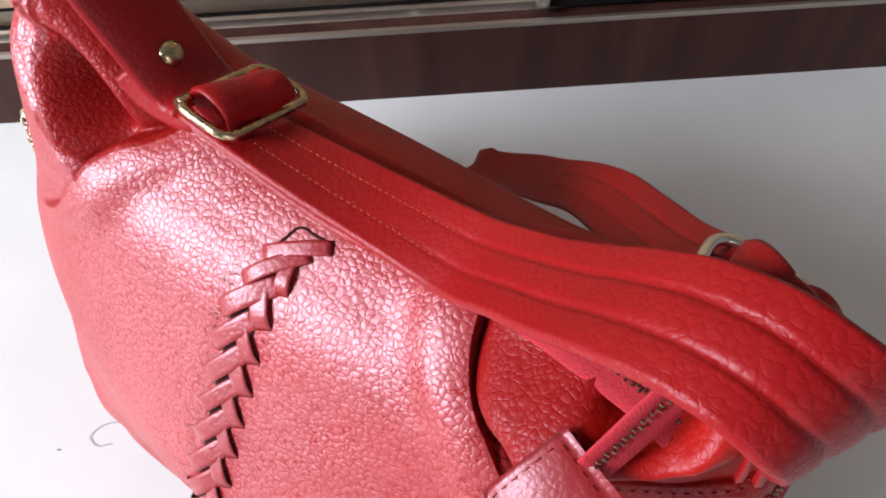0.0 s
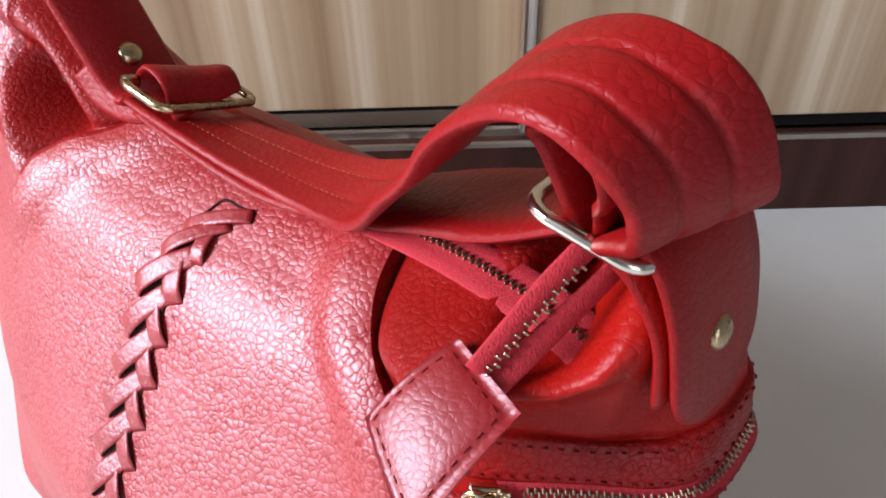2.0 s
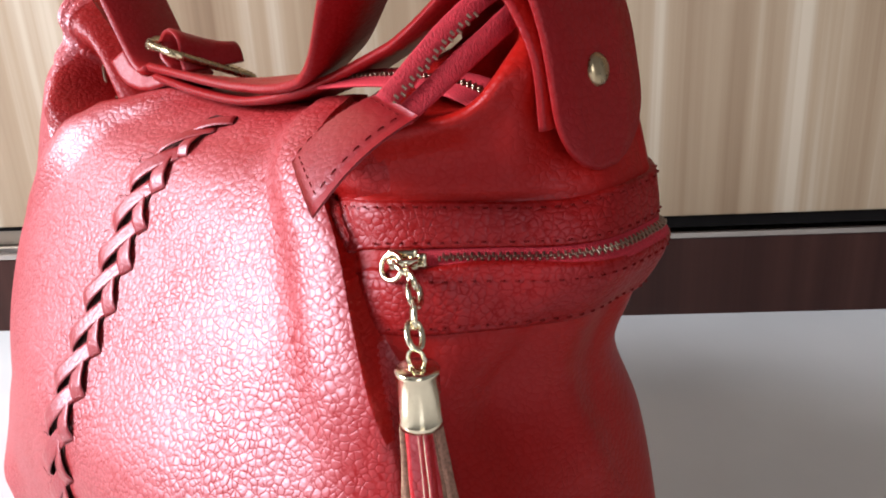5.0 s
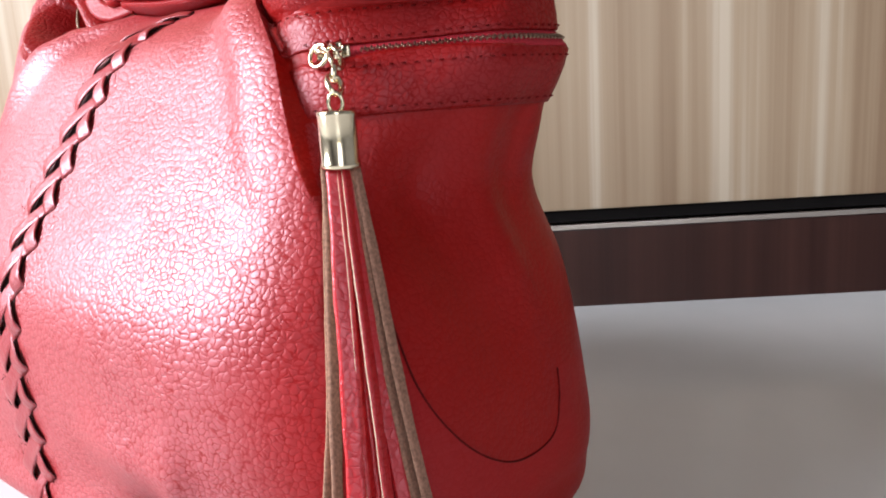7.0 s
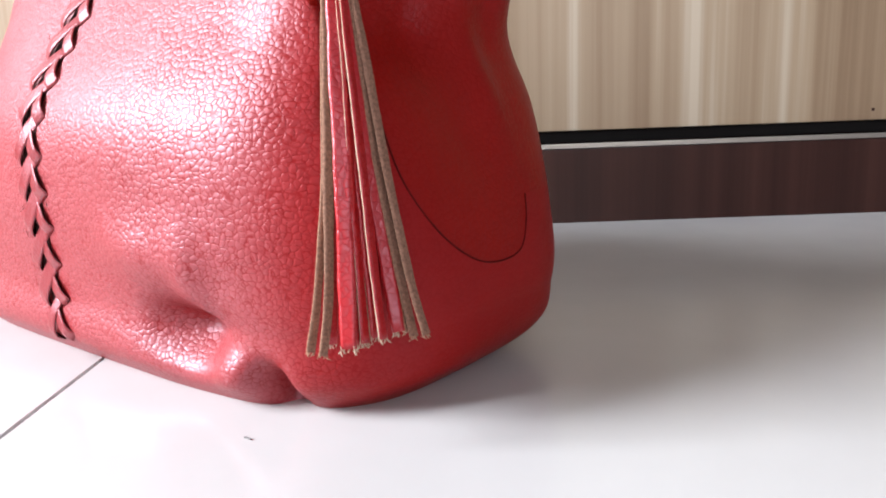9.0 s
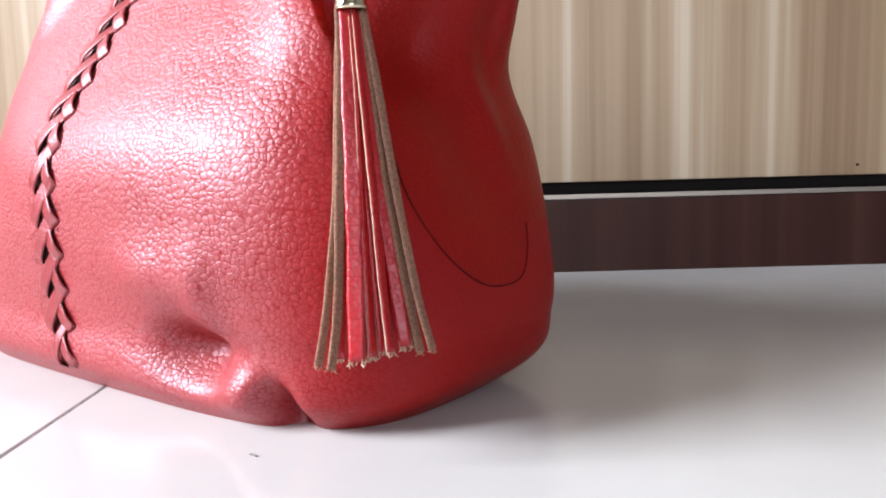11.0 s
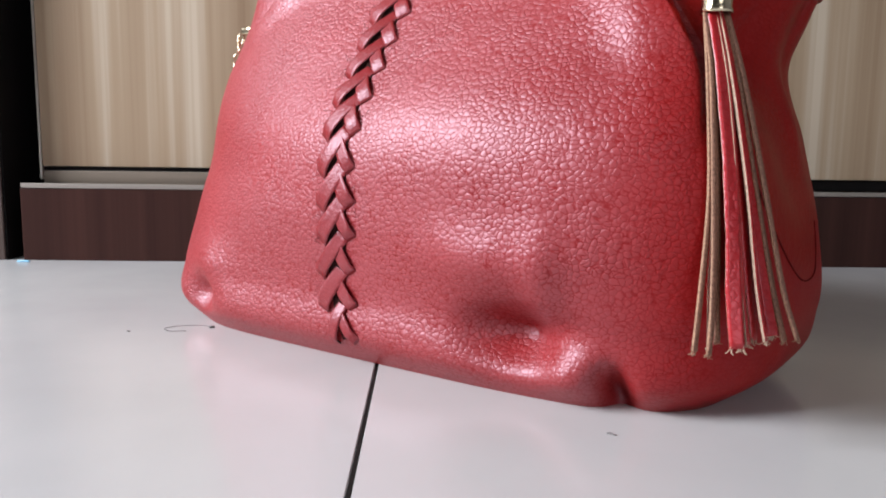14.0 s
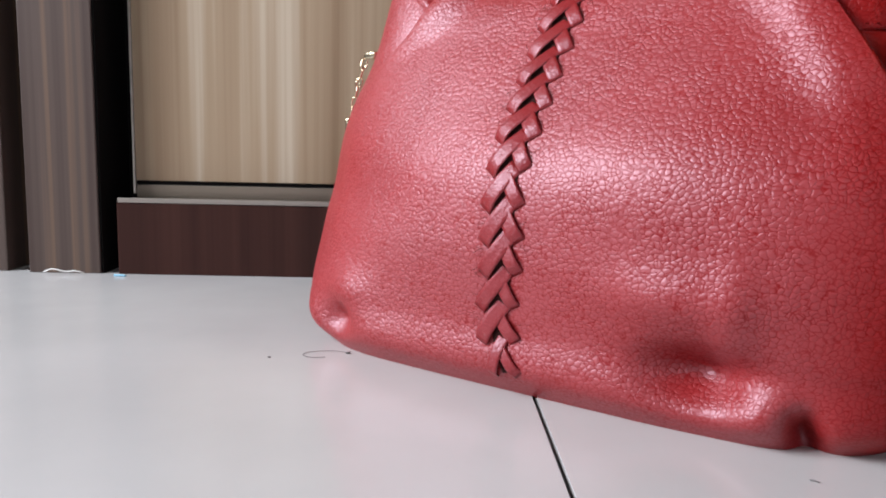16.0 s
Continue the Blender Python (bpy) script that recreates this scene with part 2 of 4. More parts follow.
def spline(points, n, closed=False):
    """n places along a Catmull-Rom curve, evenly spaced by length."""
    P = [np.array(p, float) for p in points]
    k = len(P)
    dense = []
    spans = k if closed else k - 1
    for i in range(spans):
        p1, p2 = P[i], P[(i + 1) % k]
        p0 = P[i - 1] if (closed or i > 0) else 2 * p1 - p2
        p3 = P[(i + 2) % k] if (closed or i + 2 < k) else 2 * p2 - p1
        for t in np.linspace(0, 1, 24, endpoint=False):
            dense.append(0.5 * (2 * p1 + (p2 - p0) * t + (2 * p0 - 5 * p1 + 4 * p2 - p3) * t * t + (3 * p1 - p0 - 3 * p2 + p3) * t ** 3))
    dense.append(P[0] if closed else P[-1])
    dense = np.array(dense)
    d = np.concatenate([[0], np.cumsum(np.linalg.norm(np.diff(dense[:, :3], axis=0), axis=1))])
    s = np.linspace(0, d[-1], n, endpoint=not closed)
    return np.stack([np.interp(s, d, dense[:, j]) for j in range(dense.shape[1])], 1)


def unit(v):
    return v / (np.linalg.norm(v, axis=-1, keepdims=True) + 1e-12)


def ribbon_geo(points, sides, width, thick, n, crown=0.0, taper=None, grooves=()):
    """A leather strip: a rounded oblong swept along a curve, with its width along the given side directions. Faces: 0 outer, 1 edges and inner."""
    P = spline(points, n)
    S = spline(sides, n) if len(sides) == len(points) else np.tile(np.array(sides[0], float), (n, 1))
    T = unit(np.gradient(P, axis=0))
    S = unit(S - (S * T).sum(1, keepdims=True) * T)
    N = np.cross(T, S)
    e = min(thick * 0.45, width * 0.2)
    prof = [(-0.5, 0.5 * thick - e, 0), (-0.5, 0.5 * thick, e), (-0.25, 0.5 * thick, 0), (0.0, 0.5 * thick, 0), (0.25, 0.5 * thick, 0), (0.5, 0.5 * thick, -e), (0.5, 0.5 * thick - e, 0),
            (0.5, -0.5 * thick + e, 0), (0.5, -0.5 * thick, -e), (0.0, -0.5 * thick, 0), (-0.5, -0.5 * thick, e), (-0.5, -0.5 * thick + e, 0)]
    if grooves:
        lanes = [(a, 0.5 * thick, 0) for a in np.linspace(-0.46, 0.46, 33)]
        prof = prof[:1] + lanes + prof[6:]
    k, top_faces = len(prof), (len(prof) - 6)
    V = []
    for i in range(n):
        w = width * (1.0 if taper is None else taper(i / (n - 1)))
        deep = min(1.0, max(0.12, 4.0 * (i / (n - 1) - 0.26))) if grooves else 0.0
        for a, b, c in prof:
            if grooves and b > 0.49 * thick:
                b = b + deep * (0.0004 * abs(math.cos(math.pi * 3 * a)) - sum(0.0011 * math.exp(-((a - g) / 0.022) ** 2) for g in grooves))
            V.append(P[i] + S[i] * (a * w + c) + N[i] * (b + crown * (1 - (2 * a) ** 2)))
    F, M = [], []
    for i in range(n - 1):
        for j in range(k):
            q = (j + 1) % k
            F.append((i * k + j, i * k + q, (i + 1) * k + q, (i + 1) * k + j))
            M.append(0 if j < top_faces else (2 if j in (k - 4, k - 3) else 1))
    F.append(tuple(range(k - 1, -1, -1)))
    F.append(tuple((n - 1) * k + j for j in range(k)))
    M += [1, 1]
    return V, F, M, P, S, N


def ribbon(name, points, sides, width, thick, mats, parent, label="", n=40, crown=0.0, taper=None, grooves=()):
    V, F, M, P, S, N = ribbon_geo(points, sides, width, thick, n, crown, taper, grooves)
    mats = mats if isinstance(mats, (list, tuple)) else [mats, mats]
    if len(mats) < 3:
        mats = [mats[0], mats[1], mats[1]]
    ob = link_mesh(name, V, F, mats, parent, label, face_mats=M)
    return ob, P, S, N


def tube_geo(points, r, n, closed=False, sides=8, flat=1.0, up=(0, 0, 1)):
    P = spline(points, n, closed)
    T = unit((np.roll(P, -1, 0) - np.roll(P, 1, 0)) if closed else np.gradient(P, axis=0))
    u = np.tile(np.array(up, float), (n, 1))
    A = unit(np.cross(T, u) + 1e-9)
    B = np.cross(A, T)
    V, F = [], []
    for i in range(n):
        for j in range(sides):
            a = 2 * math.pi * j / sides
            V.append(P[i] + A[i] * r * math.cos(a) + B[i] * r * flat * math.sin(a))
    for i in range(n if closed else n - 1):
        for j in range(sides):
            q, k2 = (j + 1) % sides, (i + 1) % n
            F.append((i * sides + j, i * sides + q, k2 * sides + q, k2 * sides + j))
    if not closed:
        F.append(tuple(range(sides - 1, -1, -1)))
        F.append(tuple((n - 1) * sides + j for j in range(sides)))
    return V, F


def tube(name, points, r, mat, parent, label="", n=24, closed=False, sides=8, flat=1.0, up=(0, 0, 1)):
    V, F = tube_geo(points, r, n, closed, sides, flat, up)
    return link_mesh(name, V, F, mat, parent, label)


def lathe(name, profile, m, mat, parent, label="", seg=28):
    """A turned form: (radius, height) pairs about the local z axis, placed by the matrix m."""
    V, F = [], []
    for r, z in profile:
        for j in range(seg):
            a = 2 * math.pi * j / seg
            V.append(m @ Vector((r * math.cos(a), r * math.sin(a), z)))
    k = len(profile)
    for i in range(k - 1):
        for j in range(seg):
            q = (j + 1) % seg
            F.append((i * seg + j, i * seg + q, (i + 1) * seg + q, (i + 1) * seg + j))
    F.append(tuple(range(seg - 1, -1, -1)))
    F.append(tuple((k - 1) * seg + j for j in range(seg)))
    return link_mesh(name, V, F, mat, parent, label)


def facing(place, normal):
    """A matrix at place whose z axis is the normal."""
    return Matrix.Translation(Vector(place)) @ Vector(normal).to_track_quat("Z", "Y").to_matrix().to_4x4()


def dashes(P, N, T, length, r, step, offset, lift):
    """Stitches: short rounded dashes along a line of places P with normals N."""
    d = np.concatenate([[0], np.cumsum(np.linalg.norm(np.diff(P, axis=0), axis=1))])
    V, F = [], []
    s = offset
    while s + length < d[-1]:
        ends = []
        for q in (s, s + length * 0.5, s + length):
            p = np.array([np.interp(q, d, P[:, j]) for j in range(3)])
            nn = unit(np.array([np.interp(q, d, N[:, j]) for j in range(3)]))
            ends.append(p + nn * (lift if q == s + length * 0.5 else lift - r * 1.2))
        v, f = tube_geo(ends, r, 4, False, 5, 1.0, (0.31, 0.52, 0.8))
        F += [tuple(i + len(V) for i in q) for q in f]
        V += v
        s += step
    return V, F


# ---- room ----
RAIL_Y, TILE = 0.7145, 0.80
# unseen walls and ceiling, added to enclose the place and shape its light
tagged(box("wall_north", -2.2, 2.2, 1.32, 1.44, 0, 2.6, paint), "unseen grey wall behind the wardrobe", "wall", kind="structure")
tagged(box("wall_east", 2.2, 2.32, -2.7, 1.44, 0, 2.6, paint), "unseen grey wall", "wall", kind="structure")


def wall_with_opening(name, axis, at, thick, lo, hi, o0, o1, z0, z1, label):
    """A wall across the given axis, as one mesh of four blocks about an opening."""
    bm = bmesh.new()
    for a, b, c, d in ((lo, o0, 0, 2.6), (o1, hi, 0, 2.6), (o0, o1, 0, z0), (o0, o1, z1, 2.6)):
        if b - a < 1e-4 or d - c < 1e-4:
            continue
        q = box_bm(at, at + thick, a, b, c, d) if axis == "x" else box_bm(a, b, at, at + thick, c, d)
        tmp = bpy.data.meshes.new("tmp")
        q.to_mesh(tmp)
        q.free()
        bm.from_mesh(tmp)
        bpy.data.meshes.remove(tmp)
    return tagged(part(name, bm, paint, None, smooth=False), label, "wall", kind="structure")


wall_with_opening("wall_west", "x", -2.32, 0.12, -2.7, 1.44, -0.78, 0.46, 0.68, 1.90, "unseen grey wall with a wide window")
wall_with_opening("wall_south", "y", -2.82, 0.12, -2.32, 2.32, 0.0, 1.1, 0.0, 2.1, "unseen grey wall with an opening behind the fill lamp")
tagged(box("ceiling", -2.32, 2.32, -2.82, 1.44, 2.6, 2.7, paint), "unseen grey ceiling", "ceiling", kind="structure")
floor = tagged(box("floor", -2.32, 2.32, -2.82, 1.44, -0.06, -0.0025, grout), "glossy pale grey floor tiles with thin dark joints", "floor", kind="structure")

# ---- wardrobe with sliding doors ----
wardrobe = tagged(new("wardrobe"), "built-in wardrobe with pale wood sliding doors and dark brown frame", "wardrobe")
wardrobe.location = (0.4, RAIL_Y, 0)


def wbox(name, x0, x1, y0, y1, z0, z1, mat, label="", bevel=0.0, parent=None):
    """A wardrobe part, given in world metres."""
    ob = box(name, x0 - 0.4, x1 - 0.4, y0 - RAIL_Y, y1 - RAIL_Y, z0, z1, mat, parent or wardrobe, label, bevel)
    return ob


wbox("bottom_rail", -0.5715, 1.65, RAIL_Y, RAIL_Y + 0.02, 0, 0.076, rail_wood, "dark brown bottom rail", 0.001)
wbox("track_lip", -0.570, 1.65, RAIL_Y - 0.001, RAIL_Y + 0.003, 0.0765, 0.0812, lip_metal, "dull metal lip", 0.0006)
wbox("track_tray", -0.5665, 1.65, RAIL_Y + 0.021, 0.80, 0.0, 0.070, alu, "grey metal sliding track")
wbox("track_rib", -0.5665, 0.03, 0.7405, 0.7455, 0.0705, 0.0795, alu, "shiny rail rib", 0.001)
wbox("door", -0.564, 0.06, 0.750, 0.772, 0.098, 2.0, door_wood, "pale wood sliding door panel", 0.0008)
# black strip paints the shade in the gap under this door
wbox("door_gap_shade", -0.564, 0.06, 0.752, 0.770, 0.0935, 0.0975, black_gap)
wbox("door_shoe", -0.564, 0.06, 0.7515, 0.7705, 0.0785, 0.0932, bronze, "brown metal door shoe", 0.001)
wbox("door_edge", -0.5665, -0.5643, 0.749, 0.773, 0.084, 2.0, alu, "thin metal edge")
wbox("door", 0.035, 1.65, 0.7265, 0.747, 0.0937, 2.0, door_wood, "pale wood sliding door panel", 0.0008)
# painted dark gap under the right door
wbox("door_gap_shade", 0.035, 1.65, 0.7285, 0.745, 0.082, 0.0932, black_gap)
wbox("edge_profile", 0.0240, 0.0345, 0.7235, 0.748, 0.082, 2.0, bright_alu, "bright metal edge profile", 0.003)
wbox("post", -0.666, -0.591, RAIL_Y, 0.80, 0, 2.1, post_wood, "brown front post", 0.0015)
# added black plates paint the post's inner side and the slot as unlit
wbox("jamb", -0.5909, -0.5885, RAIL_Y + 0.002, 0.794, 0, 2.1, black_gap, "black plate painting the post side as shaded")
wbox("slot_shade", -0.5905, -0.5670, RAIL_Y + 0.080, 0.80, 0, 2.1, black_gap, "black panel painting the shade in the deep slot")
wbox("top_rail", -0.59, 1.65, RAIL_Y, 0.80, 2.0, 2.1, rail_wood, "dark brown top rail", 0.001)
wbox("back_panel", -0.666, 1.65, 0.80, 1.3, 0, 2.1, rail_wood)
wbox("scuff", 0.4471, 0.4501, 0.7261, 0.7266, 0.1027, 0.1053, raw_edge, "small dark chip in the laminate", 0.0001)
# black panel stands in for the shadow of the gap left of the post
tagged(box("side_panel", -0.6912, -0.6665, 0.790, 1.3, 0, 2.1, black_gap), "black panel painting the shadow in the gap beside the wardrobe", "panel")
tagged(box("neighbour_cabinet", -1.4, -0.6920, 0.72, 1.3, 0, 2.1, post_wood, bevel=0.002), "brown cabinet side standing beside the wardrobe", "cabinet")

# ---- handbag ----
bag = tagged(new("handbag"), "red pebbled leather handbag with laced braid, zips and tassel", "handbag")
bag.matrix_world = pose(-0.044, 0.25, 0, 0, 0, -37.8)


def sm(a, b, x):
    t = np.clip((np.asarray(x, float) - a) / (b - a), 0, 1)
    return t * t * (3 - 2 * t)


def curve(h, table):
    """A smooth curve through (height, value) pairs."""
    hs, vs = np.array([p[0] for p in table]), np.array([p[1] for p in table])
    m = np.gradient(vs, hs)
    h = np.clip(np.asarray(h, float), hs[0], hs[-1])
    i = np.clip(np.searchsorted(hs, h) - 1, 0, len(hs) - 2)
    d = hs[i + 1] - hs[i]
    t = (h - hs[i]) / d
    return (2 * t ** 3 - 3 * t ** 2 + 1) * vs[i] + (t ** 3 - 2 * t ** 2 + t) * d * m[i] + (3 * t ** 2 - 2 * t ** 3) * vs[i + 1] + (t ** 3 - t ** 2) * d * m[i + 1]


LEFT = [(0.0, 0.1763), (0.012, 0.1975), (0.04, 0.2205), (0.08, 0.2355), (0.13, 0.2365), (0.17, 0.2185), (0.195, 0.2010), (0.225, 0.1901), (0.25, 0.179), (0.272, 0.1708)]
RIGHT = [(0.0, 0.1871), (0.012, 0.2042), (0.04, 0.2149), (0.08, 0.2124), (0.13, 0.2008), (0.17, 0.192), (0.195, 0.2025), (0.225, 0.2110), (0.25, 0.1985), (0.272, 0.1850)]
FRONT = [(0.0, -0.015), (0.012, -0.0265), (0.04, -0.0275), (0.09, -0.0321), (0.13, -0.0284), (0.174, -0.0035), (0.208, 0.0178), (0.235, 0.0354), (0.255, 0.0554), (0.268, 0.0753), (0.272, 0.0865)]
BACK = [(0.0, 0.1297), (0.012, 0.1549), (0.04, 0.1663), (0.09, 0.1766), (0.13, 0.1834), (0.174, 0.1694), (0.208, 0.152), (0.235, 0.1465), (0.255, 0.136), (0.268, 0.122), (0.272, 0.115)]
SQUARE_LEFT = [(0.0, 5.87), (0.02, 4.59), (0.05, 2.99), (0.1, 1.9), (0.2, 2.72), (0.272, 4.0)]
SQUARE_RIGHT = [(0.0, 3.77), (0.02, 3.34), (0.05, 3.8), (0.1, 4.37), (0.2, 3.88), (0.272, 2.79)]
SQUARE_BACK = [(0.0, 3.76), (0.02, 4.21), (0.05, 3.96), (0.1, 3.51), (0.2, 2.5), (0.272, 2.2)]
CX = -0.165


def crease_right(h):
    return curve(h, [(0.0, 0.03), (0.10, 0.022), (0.16, 0.009), (0.19, -0.008), (0.208, -0.021), (0.2275, -0.037), (0.241, -0.054), (0.255, -0.070), (0.272, -0.082)])


def crease_left(h):
    return curve(h, [(0.0, -0.40), (0.10, -0.38), (0.19, -0.330), (0.22, -0.288), (0.234, -0.2745), (0.25, -0.2625), (0.26, -0.2515), (0.272, -0.232)])


# soft hollows of the leather: x, height, half widths, depth
HOLLOWS = [(-0.060, 0.031, 0.028, 0.0145, 0.026), (-0.012, 0.010, 0.0075, 0.012, 0.020), (-0.315, 0.022, 0.017, 0.011, 0.014), (-0.034, 0.022, 0.012, 0.014, -0.006), (-0.300, 0.045, 0.022, 0.013, -0.004),
           (-0.075, 0.070, 0.035, 0.014, -0.005), (-0.045, 0.060, 0.010, 0.030, -0.003), (-0.12, 0.035, 0.03, 0.03, 0.002), (-0.10, 0.14, 0.07, 0.05, -0.004)]


ROLL = [(-0.030, 0.266), (-0.012, 0.2705), (0.004, 0.2750), (0.013, 0.282), (0.015, 0.291), (0.009, 0.301)]
STAND = 0.9


def rise(x, h):
    """The top edge climbs towards both ends."""
    sag = 0.009 * sm(0.235, 0.272, h) * sm(-0.27, -0.225, x) * (1 - sm(-0.11, -0.06, x))
    return sm(0.215, 0.272, h) * (0.040 * sm(-0.075, 0.02, x) + 0.050 * sm(-0.24, -0.335, x)) - sag


def half_length(right, h):
    return np.where(right, curve(h, RIGHT), curve(h, LEFT))


def square(right, back, h):
    """How square the bag's plan is in that quarter."""
    return np.where(back, curve(h, SQUARE_BACK), np.where(right, curve(h, SQUARE_RIGHT), curve(h, SQUARE_LEFT)))


def skin(th, h):
    """The bag's surface at an angle about its middle and a height parameter: x to its right, y to its back, z up."""
    th, h = np.broadcast_arrays(np.asarray(th, float), np.asarray(h, float))
    c, s = np.cos(th), np.sin(th)
    # the right gusset stands upright above its zip while the front leans back
    a, n = half_length(c > 0, h), square(c > 0, s > 0, h)
    plain_x = CX + a * np.sign(c) * np.abs(c) ** (2 / n)
    stand = sm(0.0, 0.02, plain_x - crease_right(h)) * sm(0.3, -0.1, s) * (1 - sm(0.012, 0.034, plain_x)) * (1 - sm(0.253, 0.266, h))
    hs = h - STAND * stand * np.clip(h - 0.230, 0, 1)
    a, f, b, n = half_length(c > 0, hs), curve(hs, FRONT), curve(hs, BACK), square(c > 0, s > 0, hs)
    mid, half = (f + b) / 2, (b - f) / 2
    cy = np.minimum(mid + 0.018, b - 0.002)
    px = np.sign(c) * np.abs(c) ** (2 / n)
    py = np.sign(s) * np.abs(s) ** (2 / n)
    x = CX + a * px
    y = np.where(s < 0, cy + (cy - f) * py, cy + (b - cy) * py)
    # outward direction in plan
    ox, oy = c / a, s / np.maximum(half, 0.02)
    k = np.hypot(ox, oy)
    ox, oy = ox / k, oy / k
    front = sm(0.05, -0.25, s)
    d = np.zeros_like(x)
    # right gather: the padded front panel overlaps the gusset
    e = x - crease_right(h)
    deep = sm(0.12, 0.19, h)
    d -= front * deep * ((0.016 - 0.010 * sm(0.185, 0.215, h)) * sm(-0.001, 0.002, e) * np.exp(-np.clip(e, 0, 1) / (0.02 - 0.013 * sm(0.2, 0.24, h))))
    d += front * deep * 0.007 * np.exp(-((e + 0.012) / 0.016) ** 2)
    e2 = crease_left(h) - x
    deep2 = sm(0.19, 0.235, h)
    d -= front * deep2 * (0.015 * sm(-0.001, 0.003, e2) * np.exp(-np.clip(e2, 0, 1) / 0.011))
    d += front * deep2 * 0.005 * np.exp(-((e2 + 0.01) / 0.014) ** 2)
    for hx, hh, rx, rh, dep in HOLLOWS:
        d -= front * dep * np.exp(-((x - hx) / rx) ** 2 - ((h - hh) / rh) ** 2)
    right = sm(0.5, 0.85, c)
    for hy, hh, ry, rh, dep in ((0.050, 0.165, 0.018, 0.030, 0.005), (0.088, 0.150, 0.010, 0.030, -0.0035), (0.070, 0.115, 0.020, 0.025, 0.0025), (0.10, 0.19, 0.012, 0.018, 0.003)):
        d -= right * dep * np.exp(-((y + 0.25 * (h - hh) - hy) / ry) ** 2 - ((h - hh) / rh) ** 2)
    # rolled fold of the gusset above its zip band, and the hollow inside it
    lift = rise(x, h)
    zz = h + lift
    roll = np.full_like(x, 9.0)
    flat_x = x
    # the left end: a padded lobe over the front's crease, a deep pocket behind it, puckers at the tip
    lobe = 0.60 * (x + 0.288) + 0.80 * (h - 0.2425)
    along = 0.80 * (x + 0.288) - 0.60 * (h - 0.2425)
    d += front * 0.0075 * np.exp(-(along / 0.022) ** 2 - (lobe / 0.0085) ** 2) * sm(-0.002, 0.006, e2)
    pocket = front * np.exp(-((x + 0.286) / 0.018) ** 2 - ((h - 0.2555) / 0.0060) ** 2)
    d -= 0.040 * pocket
    d -= sm(0.25, -0.1, s) * 0.006 * np.exp(-((h - 0.2545) / 0.0042) ** 2) * sm(-0.280, -0.300, x)
    d -= front * 0.006 * np.exp(-((h - 0.236 - 0.22 * (-0.272 - x)) / 0.0022) ** 2) * sm(-0.273, -0.279, x) * (1 - sm(-0.325, -0.345, x))
    d += front * 0.0022 * np.sin(700 * (x + 0.3) + 260 * (h - 0.26)) * np.exp(-((x + 0.320) / 0.013) ** 2 - ((h - 0.262) / 0.009) ** 2)
    for (x0, z0), (x1, z1) in zip(ROLL[:-1], ROLL[1:]):
        t = np.clip(((x - x0) * (x1 - x0) + (zz - z0) * (z1 - z0)) / ((x1 - x0) ** 2 + (z1 - z0) ** 2), 0, 1)
        roll = np.minimum(roll, np.hypot(x - x0 - t * (x1 - x0), zz - z0 - t * (z1 - z0)))
    d += front * 0.012 * np.exp(-(roll / 0.0095) ** 2)
    d += front * 0.008 * np.exp(-((x + 0.052) / 0.018) ** 2 - ((zz - 0.264) / 0.014) ** 2)
    d -= front * 0.042 * np.exp(-((x + 0.004) / 0.015) ** 2 - ((zz - 0.2895) / 0.0105) ** 2)
    # groove where the band is sewn on
    d -= 0.002 * sm(-0.004, 0.004, e) * front * np.exp(-((zz - 0.2435) / 0.0022) ** 2)
    x, y = x + ox * d, y + oy * d
    # the panel's rounded edge hangs a little over the gusset
    x = x + front * deep * 0.0055 * np.exp(-((e + 0.003) / 0.0065) ** 2) - front * deep2 * 0.004 * np.exp(-((e2 + 0.003) / 0.0065) ** 2)
    # the gusset's face is nearly flat at the zip
    u = np.clip(e / np.maximum(0.049 - crease_right(h), 0.01), 0, 1)
    inward = 0.013 * sm(0.1, -0.3, s) * 6.75 * u ** 2 * (1 - u) * sm(0.14, 0.20, h) * (1 - sm(0.255, 0.272, h))
    x, y = x - ox * inward, y - oy * inward
    flat = front * sm(0.195, 0.25, h)
    z = h + lift - flat * (0.011 * sm(-0.001, 0.002, e) * np.exp(-np.clip(e, 0, 1) / 0.006) - 0.004 * np.exp(-((e + 0.010) / 0.012) ** 2))
    z = z - flat * (0.007 * sm(-0.001, 0.003, e2) * np.exp(-np.clip(e2, 0, 1) / 0.014) - 0.003 * np.exp(-((e2 + 0.010) / 0.012) ** 2))
    z = z - 0.016 * pocket
    z = z - front * 0.018 * np.exp(-((flat_x + 0.004) / 0.015) ** 2 - ((zz - 0.2895) / 0.0105) ** 2)
    return np.stack([x, y, z], -1)


def theta_at(x, h, side=-1):
    """The angle on the front (side -1) at which the plain section has that x."""
    right = np.asarray(x, float) > CX
    a, n = half_length(right, h), square(right, False, h)
    q = np.clip((np.asarray(x, float) - CX) / a, -0.9999, 0.9999)
    c = np.sign(q) * np.abs(q) ** (n / 2)
    return side * np.arccos(c)


def on_skin(th, h):
    """Place and outward normal."""
    e = 1e-3
    p = skin(th, h)
    t1, t2 = skin(th + e, h) - skin(th - e, h), skin(th, np.asarray(h) + e) - skin(th, np.asarray(h) - e)
    n = unit(np.cross(t1, t2))
    return p, n


NT, NH = 620, 280
